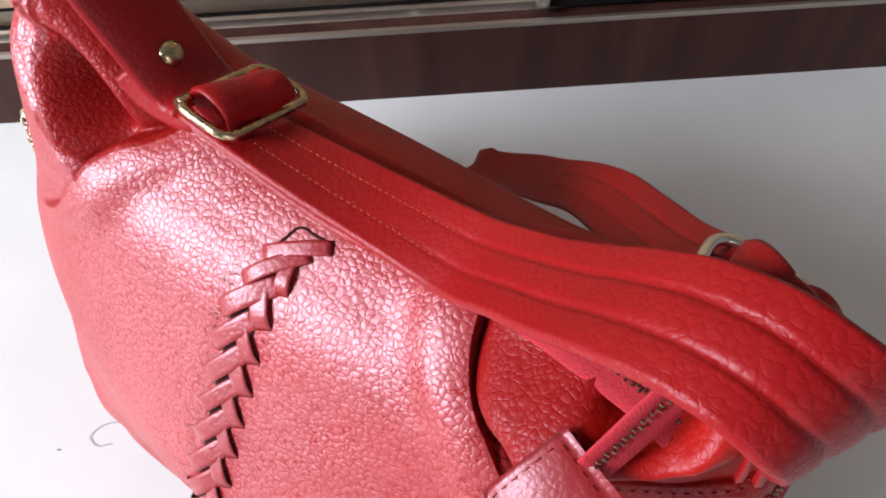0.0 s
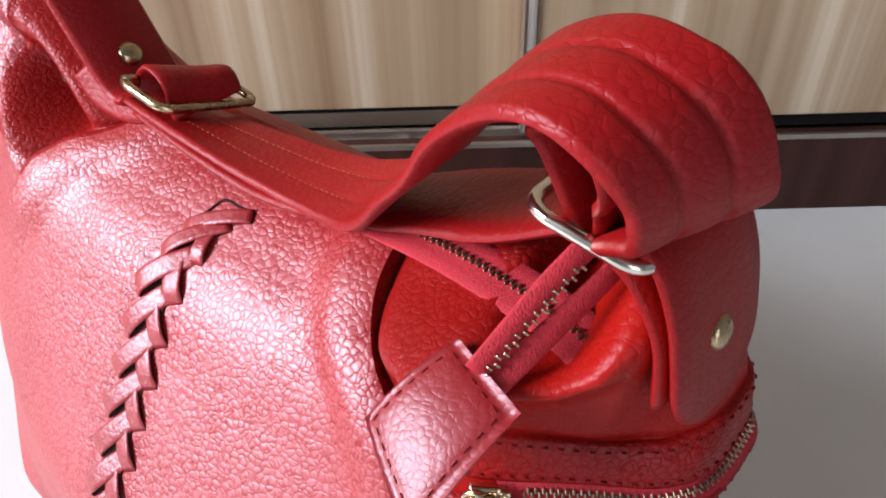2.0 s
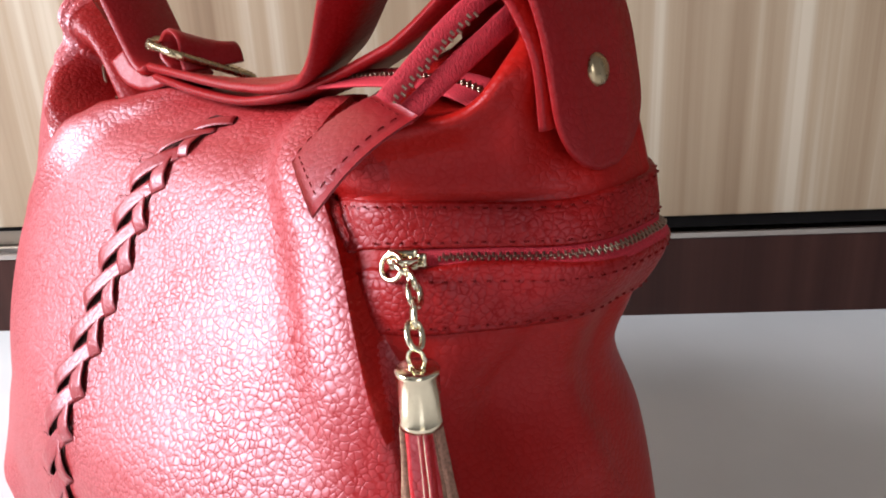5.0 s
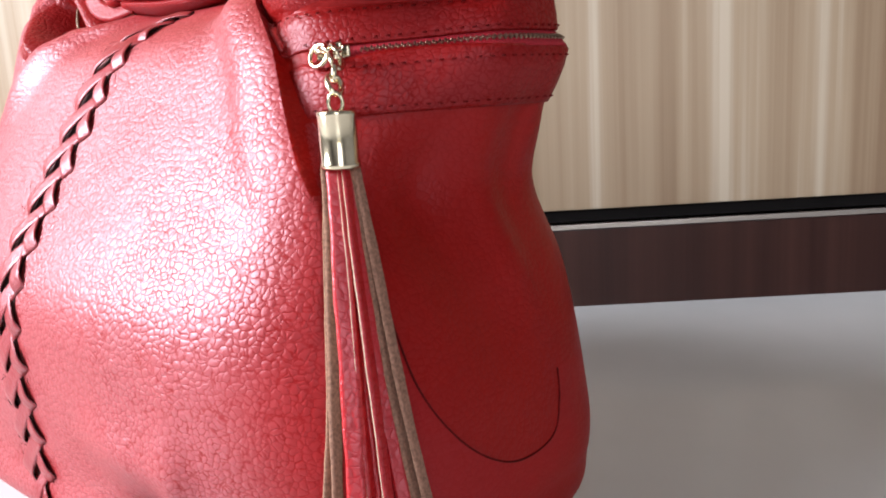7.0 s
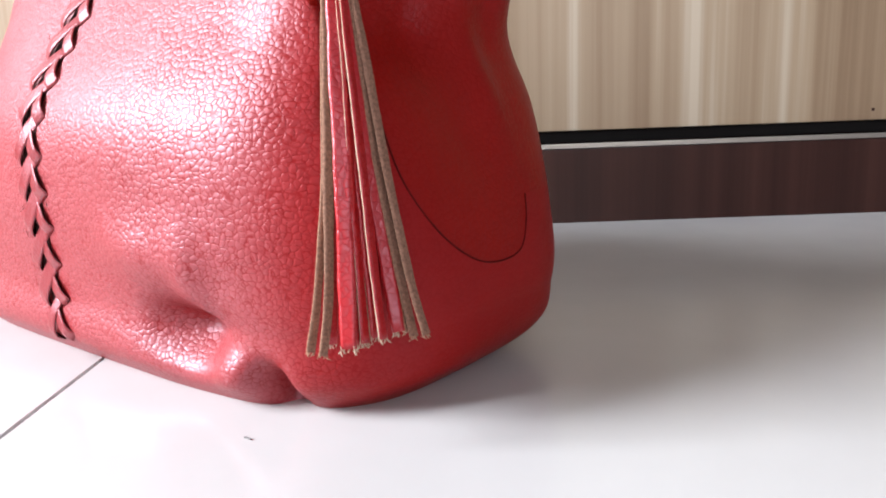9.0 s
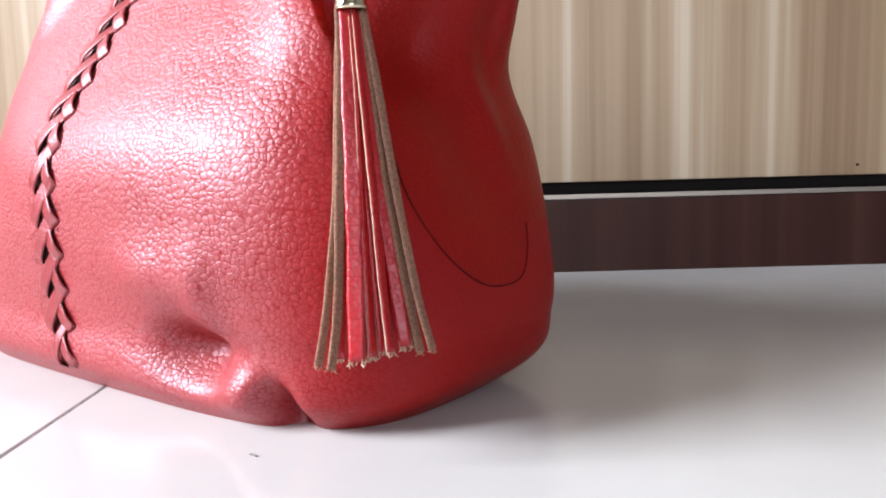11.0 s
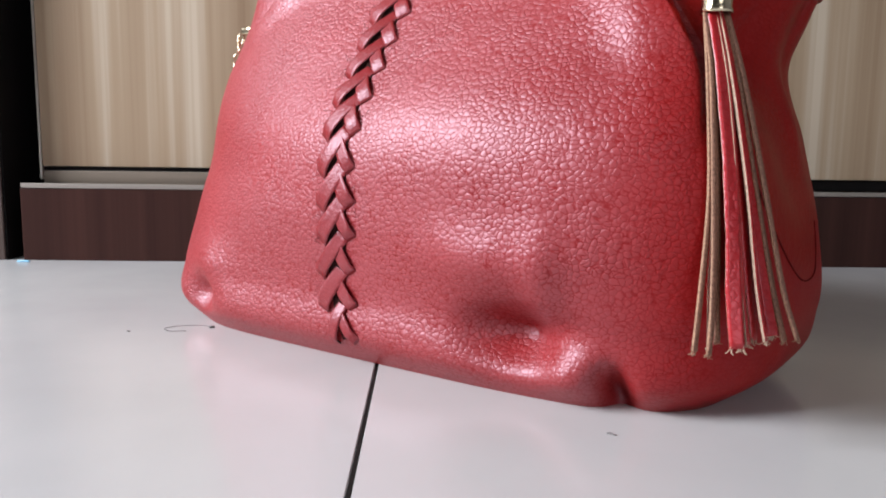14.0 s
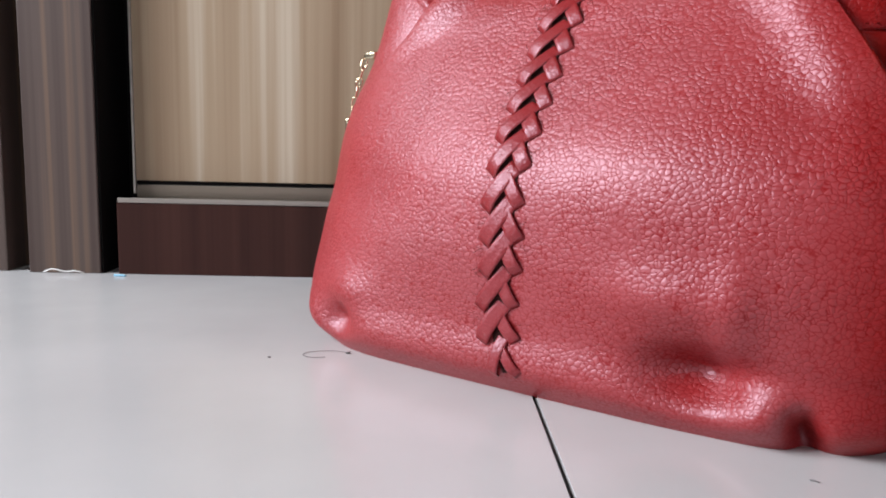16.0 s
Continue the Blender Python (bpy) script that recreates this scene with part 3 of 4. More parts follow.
# even spacing along the outline
fine = np.linspace(-math.pi, math.pi, 6001)
ring = skin(fine, 0.15)
arc = np.concatenate([[0], np.cumsum(np.linalg.norm(np.diff(ring, axis=0), axis=1))])
TH = np.interp(np.linspace(0, arc[-1], NT, endpoint=False), arc, fine)
HH = 0.272 * np.linspace(0, 1, NH)
GRID = skin(TH[None, :], HH[:, None])
SEAM = ((0.036, 0.166), (0.043, 0.148), (0.0503, 0.129), (0.0617, 0.1035), (0.0811, 0.0814), (0.1034, 0.0661), (0.1232, 0.0603), (0.1434, 0.0624), (0.150, 0.0752), (0.1505, 0.088))
SQ, SZ = [p[0] for p in SEAM], [p[1] for p in SEAM]
def panel_side(th, h):
    """Above 0 on the gussets, below 0 on the front: their shared seam runs down the crease and round the gusset's foot."""
    p = skin(th, h)
    h = np.broadcast_to(h, p[..., 0].shape)
    x, right = p[..., 0], p[..., 0] > CX
    q = np.where(right, x, 2 * CX - x) + p[..., 1]
    foot = h - np.where(q < SQ[0], SZ[0] - 2.5 * (q - SQ[0]), np.interp(q, SQ, SZ))
    crease = np.where(right, x - crease_right(h) - 0.004, crease_left(h) - x)
    k = sm(0.148, 0.176, h)
    return 0.5 * foot * (1 - k) + crease * k


TG, HG = (np.array(a) for a in np.broadcast_arrays(TH[None, :], HH[:, None]))
SIGN = panel_side(TG, HG)
STATE = np.sign(SIGN).astype(int)
front_half = (TH < 0.3) | (TH > math.pi - 0.3)
# vertices next to the seam are slid onto it, so that the two leathers meet in a clean line
for di, dj in ((0, 1), (1, 0)):
    for i in range(NH - di):
        for j in range(NT):
            q, r = i + di, (j + dj) % NT
            if front_half[j] and front_half[r] and STATE[i, j] * STATE[q, r] < 0:
                f0, f1 = SIGN[i, j], SIGN[q, r]
                t = f0 / (f0 - f1)
                t1 = TG[q, r] + (2 * math.pi if dj and r == 0 else 0)
                at = (TG[i, j] + (t1 - TG[i, j]) * t, HG[i, j] + (HG[q, r] - HG[i, j]) * t)
                k = (i, j) if t < 0.5 else (q, r)
                TG[k], HG[k], STATE[k] = at[0], at[1], 0
GRID = skin(TG, HG)
FACE = {}
for i in range(NH - 1):
    hm = (HH[i] + HH[i + 1]) / 2
    for j in range(NT):
        q = (j + 1) % NT
        quad = [(i, j), (i, q), (i + 1, q), (i + 1, j)]
        st = [STATE[k] for k in quad]
        ids = [a * NT + b for a, b in quad]
        th, x = TH[j], GRID[i, j, 0]
        if 0.35 < th < math.pi - 0.35:
            FACE.setdefault("back_panel", []).append(tuple(ids))
            continue
        if min(st) < 0 < max(st):
            c = (0, 1, 2), (0, 2, 3)
            if not (st[0] == 0 and st[2] == 0):
                c = (0, 1, 3), (1, 2, 3)
        else:
            c = ((0, 1, 2, 3),)
        for tri in c:
            key = "front_panel"
            if max(st[k] for k in tri) > 0 or (not any(st[k] for k in tri) and float(SIGN[i, j]) > 0):
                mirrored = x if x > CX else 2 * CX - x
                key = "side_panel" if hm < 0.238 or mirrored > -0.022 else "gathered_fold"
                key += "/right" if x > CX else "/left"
            FACE.setdefault(key, []).append(tuple(ids[k] for k in tri))


def sub_mesh(name, faces, mat, label):
    used = np.unique(np.array([v for f in faces for v in f]))
    idx = {int(v): i for i, v in enumerate(used)}
    flat = GRID.reshape(-1, 3)
    return link_mesh(name, flat[used], [tuple(idx[v] for v in f) for f in faces], mat, bag, label)


# gathers take the darker band red, so their shade is in the colour
LOOKS = {"front_panel": (pebbled, "padded pebbled red leather front"), "side_panel": (smooth_red, "smoother bright red leather gusset"), "back_panel": (smooth_red, "smooth dark red leather back"), "gathered_fold": (band_red, "red leather gathers with shade in their darker red")}
for key, faces in FACE.items():
    mat, label = LOOKS[key.split("/")[0]]
    if key == "side_panel/left":
        mat, label = pebbled, "pebbled red leather end"
    sub_mesh(key.split("/")[0], faces, mat, label)
link_mesh("base", [*GRID[0], GRID[0].mean(0)], [((j + 1) % NT, j, NT) for j in range(NT)], smooth_red, bag)
top = GRID[-1]
link_mesh("top_gusset", [*top, *(top * 0.0 + np.stack([top[:, 0], np.full(NT, 0.092), top[:, 2] - 0.001], 1))], [(j, (j + 1) % NT, NT + (j + 1) % NT, NT + j) for j in range(NT)], smooth_red, bag)

# --- handle strap ---
Y = (0, 1, 0)
STRAP = [(-0.2286, 0.0911, 0.2705), (-0.1914, 0.0896, 0.2707), (-0.1543, 0.0887, 0.2710), (-0.1182, 0.087, 0.2740), (-0.0861, 0.0816, 0.2846), (-0.062, 0.0737, 0.3064), (-0.0415, 0.065, 0.3297), (-0.0253, 0.0573, 0.3516),
         (-0.0091, 0.0523, 0.3667), (0.0068, 0.0489, 0.3732), (0.0199, 0.0475, 0.3706), (0.0286, 0.051, 0.3609), (0.0312, 0.0543, 0.3483), (0.0275, 0.062, 0.3375), (0.0195, 0.0690, 0.3290), (0.0115, 0.0800, 0.3190)]
SIDES = [(0.052, 0.896, -0.442), (0.058, 0.959, -0.223), (0.059, 0.988, -0.038), (0.031, 0.957, 0.007), (-0.055, 0.925, 0.156), (-0.087, 0.908, 0.221), (0.087, 0.926, 0.127), (0.086, 0.912, 0.096),
         (0.092, 0.916, 0.087), (0.116, 0.935, 0.16), (0.183, 0.917, 0.232), (0.27, 0.858, 0.329), (0.294, 0.867, 0.335), (0.378, 0.807, 0.238), (0.45, 0.84, 0.05), (0.3, 0.95, 0.0)]
handle = tagged(new("handle"), "stitched red leather handle strap")
handle.parent = bag
strap, SP, SS, SN = ribbon("strap", STRAP, SIDES, 0.0352, 0.0042, strap_red, handle, "", n=150, grooves=(-0.167, 0.167))
for off in (-0.006, 0.006):
    line = SP + SS * off
    n0, n1 = 12, 56
    V, F = dashes(line[n0:n1], SN[n0:n1], None, 0.0021, 0.00024, 0.0034, 0.001, 0.0021)
    link_mesh("stitching", V, F, tan_thread, handle)
low, LP, LS, LN = ribbon("lower_strap", [(-0.226, 0.0925, 0.2655), (-0.185, 0.0905, 0.2625), (-0.1461, 0.089, 0.2625), (-0.1166, 0.0894, 0.2675), (-0.0873, 0.09, 0.2763), (-0.0593, 0.0903, 0.288), (-0.0319, 0.088, 0.3002), (-0.0065, 0.0864, 0.3152)],
                        [(0.05, 0.9, -0.42), (0.03, 0.96, -0.2), (0.009, 0.996, -0.091), (0, 0.997, -0.054), (-0.018, 0.991, 0.006), (-0.034, 0.976, 0.086), (-0.05, 0.988, 0.174), (0.036, 0.995, 0.071)], 0.036, 0.004, strap_red, handle, "", n=60)

for off in (-0.007, 0.007):
    V, F = dashes((LP + LS * off)[14:44], LN[14:44], None, 0.0020, 0.00022, 0.0034, 0.001, 0.0019)
    link_mesh("stitching", V, F, tan_thread, handle)
ribbon("inner_ply", [(0.0, 0.083, 0.3165), (-0.0005, 0.082, 0.3228), (-0.0043, 0.0792, 0.3334), (-0.0069, 0.0759, 0.3447), (-0.0062, 0.0705, 0.3551), (0.0, 0.064, 0.3601), (0.0096, 0.0624, 0.3589), (0.0130, 0.0638, 0.3516), (0.0118, 0.0695, 0.3435), (0.0080, 0.0765, 0.3345), (0.0055, 0.0825, 0.3200)], [(0.12, 0.93, 0.2)], 0.033, 0.0038, strap_red, handle, "folded strap end", n=60)
ribbon("rear_strap", [(-0.1620, 0.2200, 0.1140), (-0.1690, 0.2245, 0.1105), (-0.1735, 0.2280, 0.1125), (-0.1754, 0.2295, 0.1200), (-0.1440, 0.2196, 0.1470), (-0.1123, 0.2012, 0.1800), (-0.0869, 0.1863, 0.2090), (-0.0703, 0.1735, 0.2280), (-0.0497, 0.1502, 0.2555), (-0.0294, 0.1240, 0.2870), (-0.0130, 0.1030, 0.3169)],
       [(-0.25, 0.84, -0.5), (-0.25, 0.83, -0.5), (-0.25, 0.82, -0.5), (-0.25, 0.82, -0.5), (-0.17, 0.85, -0.46), (-0.12, 0.90, -0.38), (-0.08, 0.95, -0.24), (0.04, 0.99, -0.05), (0.24, 0.95, 0.05), (0.28, 0.94, -0.15), (0.25, 0.88, -0.40)], 0.034, 0.0036, strap_red, handle, "stitched red leather strap end", n=90, grooves=(-0.167, 0.167))

# --- ring and end flap on the right ---
def rounded_rect(cx, cy, hx, hy, r, k=5):
    pts = []
    for sx, sy, a0 in ((1, 1, 0), (-1, 1, 90), (-1, -1, 180), (1, -1, 270)):
        for i in range(k):
            a = radians(a0 + 90 * i / (k - 1))
            pts.append((cx + sx * (hx - r) + r * math.cos(a), cy + sy * (hy - r) + r * math.sin(a)))
    return pts


RING = np.array(rounded_rect(0.0022, 0.0885, 0.0172, 0.0262, 0.007, 7) * 2)
ring_run = np.concatenate([[0], np.cumsum(np.linalg.norm(np.diff(RING, axis=0), axis=1))])
ring_q = np.linspace(0, ring_run[len(RING) // 2], 48, endpoint=False)
ring_xy = [(float(np.interp(q, ring_run, RING[:, 0])), float(np.interp(q, ring_run, RING[:, 1]))) for q in ring_q]
tube("ring", [(x, y, 0.3175 - 0.19 * (x - 0.0047) - 0.09 * (y - 0.0885)) for x, y in ring_xy], 0.0021, steel, bag, "brushed nickel strap ring", n=144, closed=True, sides=10)
flap, FP, FS, FN = ribbon("end_flap", [(0.0300, 0.088, 0.268), (0.0270, 0.088, 0.290), (0.0180, 0.088, 0.307), (0.0115, 0.088, 0.3150), (0.0150, 0.088, 0.3205), (0.0225, 0.088, 0.3165), (0.0293, 0.089, 0.301), (0.0338, 0.0895, 0.280), (0.0375, 0.0905, 0.2525)], [(0.12, 1, 0)], 0.046, 0.0034, [strap_red, strap_red, smooth_red], bag, "red leather end flap with a rivet",
                        n=60, taper=lambda t: 0.96 if t < 0.30 else 0.96 + 0.04 * min(1.0, (t - 0.30) * 12) if t < 0.82 else max(0.18, math.sqrt(max(0.0, 1 - ((t - 0.82) / 0.185) ** 2))))
RIVET = [(0.0, -0.002), (0.0055, -0.002), (0.0056, 0.0004), (0.005, 0.0016), (0.0035, 0.0026), (0.0015, 0.0031), (0.0002, 0.0032)]
lathe("rivet", RIVET, facing((0.0341, 0.089, 0.2844), (0.97, 0, 0.2)), brass, bag, "domed brass rivet")

# --- left tab, buckle, rivets ---
ribbon("strap_tab", [(-0.2295, 0.0945, 0.2735), (-0.2375, 0.095, 0.2715), (-0.2455, 0.0955, 0.2765), (-0.255, 0.096, 0.289), (-0.264, 0.0965, 0.302), (-0.274, 0.097, 0.318), (-0.286, 0.098, 0.342)], [(0.1, 1, -0.2)], 0.040, 0.005, [strap_red, strap_red], bag, "red leather strap tab with rivets", n=44)
ribbon("strap_ply", [(-0.2640, 0.0790, 0.2815), (-0.2555, 0.0780, 0.2735), (-0.2440, 0.0785, 0.2695), (-0.2330, 0.0800, 0.2700), (-0.2230, 0.0830, 0.2725)], [(0.1, 0.45, 0.88)], 0.0115, 0.003, strap_red, bag, "folded end of the strap tab", n=30)
lathe("rivet", RIVET, facing((-0.2500, 0.0965, 0.2865), (0.75, 0, 0.66)), brass, bag, "domed brass rivet")
lathe("rivet", RIVET, facing((-0.2705, 0.097, 0.3150), (0.8, 0, 0.6)), brass, bag, "domed brass rivet")
tube("buckle", [(x, y, 0.2785 - 0.2 * (x + 0.2105) - 0.38 * (y - 0.098)) for x, y in rounded_rect(-0.2105, 0.098, 0.0135, 0.0235, 0.006)], 0.0021, brass, bag, "antique brass slider buckle", n=70, closed=True, sides=10)
tube("buckle_sleeve", [(-0.2225, 0.0752, 0.2896), (-0.2225, 0.0805, 0.2876)], 0.0031, brass, bag, "antique brass sleeve on the buckle", n=6, sides=14)
ribbon("keeper", [(-0.213, 0.097, 0.274), (-0.2185, 0.097, 0.283), (-0.2120, 0.097, 0.2895), (-0.2025, 0.097, 0.287), (-0.1985, 0.097, 0.276)], [(0.3, 1, -0.37)], 0.034, 0.003, strap_red, bag, "folded leather strap end", n=30)

tube("ring", [(-0.284 + 0.009 * math.cos(a), 0.082, 0.268 + 0.011 * math.sin(a)) for a in np.linspace(0, 2 * math.pi, 12, endpoint=False)], 0.0010, tooth_brass, bag, "small brass ring", n=40, closed=True, up=(0, 1, 0))

# --- laced braid down the front ---
braid = tagged(new("braid"), "laced braid of dark-edged red leather strips")
braid.parent = bag
bh = np.linspace(0.012, 0.2655, 400)


def braid_x(h):
    return curve(h, [(0.0, -0.162), (0.015, -0.167), (0.04, -0.1735), (0.08, -0.1700), (0.14, -0.1680), (0.20, -0.168), (0.24, -0.164), (0.255, -0.1575), (0.272, -0.146)])


bp, bn = on_skin(theta_at(braid_x(bh), bh), bh)
bs = np.concatenate([[0], np.cumsum(np.linalg.norm(np.diff(bp, axis=0), axis=1))])


def lace(dx, ds, s0, lift):
    """A place on the front at a distance s0 + ds up the braid, dx across it, raised by lift."""
    q = min(max(s0 + ds, 0.0), bs[-1])
    h = float(np.interp(q, bs, bh))
    p, n = on_skin(theta_at(braid_x(h) + dx, h), h)
    return p + n * lift


LEN = bs[-1]
# dark strip laid on the front paints the shade in the lacing's gaps
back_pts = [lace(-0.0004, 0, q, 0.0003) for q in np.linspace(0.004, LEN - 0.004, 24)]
ribbon("slot", back_pts, [(1, 0, 0)], 0.0135, 0.0012, raw_edge, braid, "dark strip painting the shade between the laces", n=90, taper=lambda t: 0.35 + 0.65 * min(1.0, 6 * t, 6 * (1 - t)))
rng = random.Random(4)
PITCH = 0.0196
count = int((LEN - 0.018) / PITCH) + 1
for k in range(count):
    s0 = 0.002 + k * PITCH
    j = rng.uniform(-0.0012, 0.0012)
    shrink = 0.8 if k in (0, count - 1) else 1.0
    for pts, w in (([(-0.0130, -0.001), (-0.0092, 0.0045), (-0.0028, 0.0140), (0.0045, 0.0245)], 0.0094), ([(0.0104, 0.0020), (0.0072, 0.0070), (0.0024, 0.0140), (-0.0030, 0.0215)], 0.0088)):
        over = 0.0010 if pts[0][0] < 0 else 0.0
        lifts = (-0.0002, 0.0018 + over + rng.uniform(0, 0.0006), 0.0016 + over, 0.0)
        P3 = [lace(a * shrink + j * 0.5, b + j, s0, c) for (a, b), c in zip(pts, lifts)]
        mid_n = on_skin(theta_at(braid_x(float(np.interp(s0 + 0.012, bs, bh))), float(np.interp(s0 + 0.012, bs, bh))), float(np.interp(s0 + 0.012, bs, bh)))[1]
        tang = unit(P3[-1] - P3[0])
        side = np.cross(mid_n, tang)
        ribbon("lace", P3, [tuple(side)], w * shrink * rng.uniform(0.92, 1.08), 0.0013, [lace_red, raw_edge], braid, "", n=12)

# the braid's upper end: a last strip drawn out to a point beside a slit painted as a dark line
tip_n = on_skin(theta_at(braid_x(0.262), 0.262), 0.262)[1]
tip_run = [lace(-0.0125, 0, LEN - 0.0185, 0.0004), lace(-0.0065, 0, LEN - 0.0125, 0.0022), lace(0.0010, 0, LEN - 0.0060, 0.0022), lace(0.0075, 0, LEN - 0.0012, 0.0004)]
ribbon("lace", tip_run, [tuple(np.cross(tip_n, unit(tip_run[-1] - tip_run[0])))], 0.0066, 0.0013, [lace_red, raw_edge], braid, "", n=12)
tube("slit", [lace(-0.0118, 0, LEN - 0.0160, 0.0002), lace(-0.0112, 0, LEN - 0.0080, 0.0003), lace(-0.0105, 0, LEN - 0.0005, 0.0003), lace(-0.0020, 0, LEN - 0.0002, 0.0003), lace(0.0070, 0, LEN, 0.0002)], 0.0006, raw_edge, braid, "dark line painting the shade of an open slit", n=30, sides=6)

V, F = [], []
for _ in range(60):
    s0, edge_x = rng.uniform(0.02, LEN - 0.03), -0.0125 if rng.random() < 0.8 else 0.011
    p = lace(edge_x, 0.0, s0, 0.0004)
    q = lace(edge_x * 1.25, rng.uniform(-0.002, 0.002), s0, 0.0016)
    r = lace(edge_x * rng.uniform(1.3, 1.6), rng.uniform(-0.004, 0.004), s0, rng.uniform(0.0008, 0.003))
    v, f = tube_geo([p, q, r], 0.00009, 5, False, 4, 1.0, (0.2, 0.9, 0.31))
    F += [tuple(i + len(V) for i in c) for c in f]
    V += v
tagged(link_mesh("loose_fibres", V, F, raw_edge, braid), "loose dark leather fibres", kind="stuff")

# --- side zip band on the gusset ---
band = tagged(new("zip_band"), "stitched red leather zip pocket band")
band.parent = bag


def h_for(z, x):
    """The height parameter whose risen place is at z."""
    lo, hi = 0.0, 0.272
    for _ in range(30):
        m = (lo + hi) / 2
        if m + float(rise(x, m)) < z:
            lo = m
        else:
            hi = m
    return (lo + hi) / 2


def gusset(t, z, off=0.0):
    """A place on the right gusset: t from 0 at the front fold to 1 past the tip; its outward normal too."""
    x0 = float(crease_right(z)) + 0.0015
    th0 = float(theta_at(x0, z))
    th = th0 + (0.5 - th0) * t
    x = float(skin(th, z)[0])
    h = h_for(z, x)
    p, n = on_skin(th, h)
    n = unit(np.array([n[0], n[1], n[2] * 0.3]))
    return p + n * off, n


def band_strip(name, z_lo, z_hi, off_lo, off_hi, mat, label="", t0=0.0, t1=1.0, n=60, thick=0.0022):
    rows = []
    for t in np.linspace(t0, t1, n):
        zl, zh = z_lo(t), z_hi(t)
        cross = []
        for f, o in ((0, -0.001), (0, off_lo * 0.8), (0.06, off_lo), (0.35, off_lo * 0.65 + off_hi * 0.35), (0.65, off_lo * 0.35 + off_hi * 0.65), (0.94, off_hi), (1, off_hi * 0.8), (1, -0.001)):
            cross.append(gusset(t, zl + (zh - zl) * f, o * (0.1 + 0.9 * float(sm(t0, t0 + 0.10, t))))[0])
        rows.append(cross)
    k = 8
    V = [v for r in rows for v in r]
    F = [(i * k + j, (i + 1) * k + j, (i + 1) * k + j + 1, i * k + j + 1) for i in range(n - 1) for j in range(k - 1)]
    F += [tuple(range(k)), tuple((n - 1) * k + j for j in range(k - 1, -1, -1))]
    return link_mesh(name, V, F, mat, band, label)


ZL = lambda t: 0.2222 + 0.003 * t + 0.0022 * (1 - float(sm(0.35, 0.75, t))) * float(sm(0.1, 0.25, t))
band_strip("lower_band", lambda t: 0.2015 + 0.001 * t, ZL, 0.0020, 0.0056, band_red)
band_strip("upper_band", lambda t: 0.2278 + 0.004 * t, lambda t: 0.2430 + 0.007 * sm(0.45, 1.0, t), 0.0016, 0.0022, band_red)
band_strip("zip_tape", lambda t: 0.2216 + 0.003 * t, lambda t: 0.2276 + 0.004 * t, 0.0050, 0.0004, tape, "woven red zip tape", t0=0.12)


def stitch_line(z, off, t0, t1, mat, length=0.0015, step=0.0048):
    pts, nn = zip(*[gusset(t, z(t), off) for t in np.linspace(t0, t1, 60)])
    V, F = dashes(np.array(pts), np.array(nn), None, length, 0.00035, step, 0.002, 0.0002)
    link_mesh("stitching", V, F, mat, band)


stitch_line(lambda t: 0.2186 + 0.003 * t, 0.0053, 0.08, 1.0, dark_thread)
stitch_line(lambda t: 0.2040 + 0.001 * t, 0.0027, 0.02, 1.0, dark_thread)
stitch_line(lambda t: 0.2296 + 0.004 * t, 0.0020, 0.05, 1.0, dark_thread)
stitch_line(lambda t: 0.2412 + 0.007 * sm(0.45, 1.0, t), 0.0026, 0.02, 0.9, dark_thread)

TOOTH = bpy.data.meshes.new("tooth")
tb = box_bm(-0.00045, 0.00045, -0.0010, 0.0010, -0.0006, 0.0006, 0.0002, 1)
tb.to_mesh(TOOTH)
tb.free()
TOOTH.materials.append(tooth_brass)


def teeth(places, normals, pitch, parent, label=""):
    """A closed zip chain: teeth laid alternately to either side of a line."""
    P, N = np.array(places), unit(np.array(normals))
    d = np.concatenate([[0], np.cumsum(np.linalg.norm(np.diff(P, axis=0), axis=1))])
    T = unit(np.gradient(P, axis=0))
    zipper = tagged(new("zip_chain"), label)
    zipper.parent = parent
    s, k = pitch * 0.5, 0
    while s < d[-1]:
        p, n, t = (np.array([np.interp(s, d, q[:, j]) for j in range(3)]) for q in (P, N, T))
        n = unit(n - t * (n @ t))
        y = np.cross(n, t)
        ob = new("tooth", TOOTH)
        ob.parent = zipper
        c = p + y * (0.0006 if k % 2 else -0.0006)
        ob.matrix_local = Matrix(((t[0], y[0], n[0], c[0]), (t[1], y[1], n[1], c[1]), (t[2], y[2], n[2], c[2]), (0, 0, 0, 1)))
        s += pitch
        k += 1
    return zipper


zp = [gusset(t, 0.2254 + 0.0036 * t, 0.0024) for t in np.linspace(0.16, 0.80, 50)]
teeth([p for p, n in zp], [n * 0.5 + np.array([0, 0, 0.85]) for p, n in zp], 0.0012, band, "brass zip teeth")

# seam of the rounded gusset pocket
def gusset_sum(q, z, off):
    """The gusset's place at that height where x + y is q."""
    lo, hi = -1.45, 1.2
    for _ in range(40):
        m = (lo + hi) / 2
        p = skin(m, z)
        lo, hi = (m, hi) if p[0] + p[1] < q else (lo, m)
    p, n = on_skin(m, z)
    return p + n * off


sp = [gusset_sum(q, z, 0.0002) for q, z in SEAM]
tube("seam", sp, 0.0004, seam_dark, bag, "dark sewn seam", n=70, sides=6)


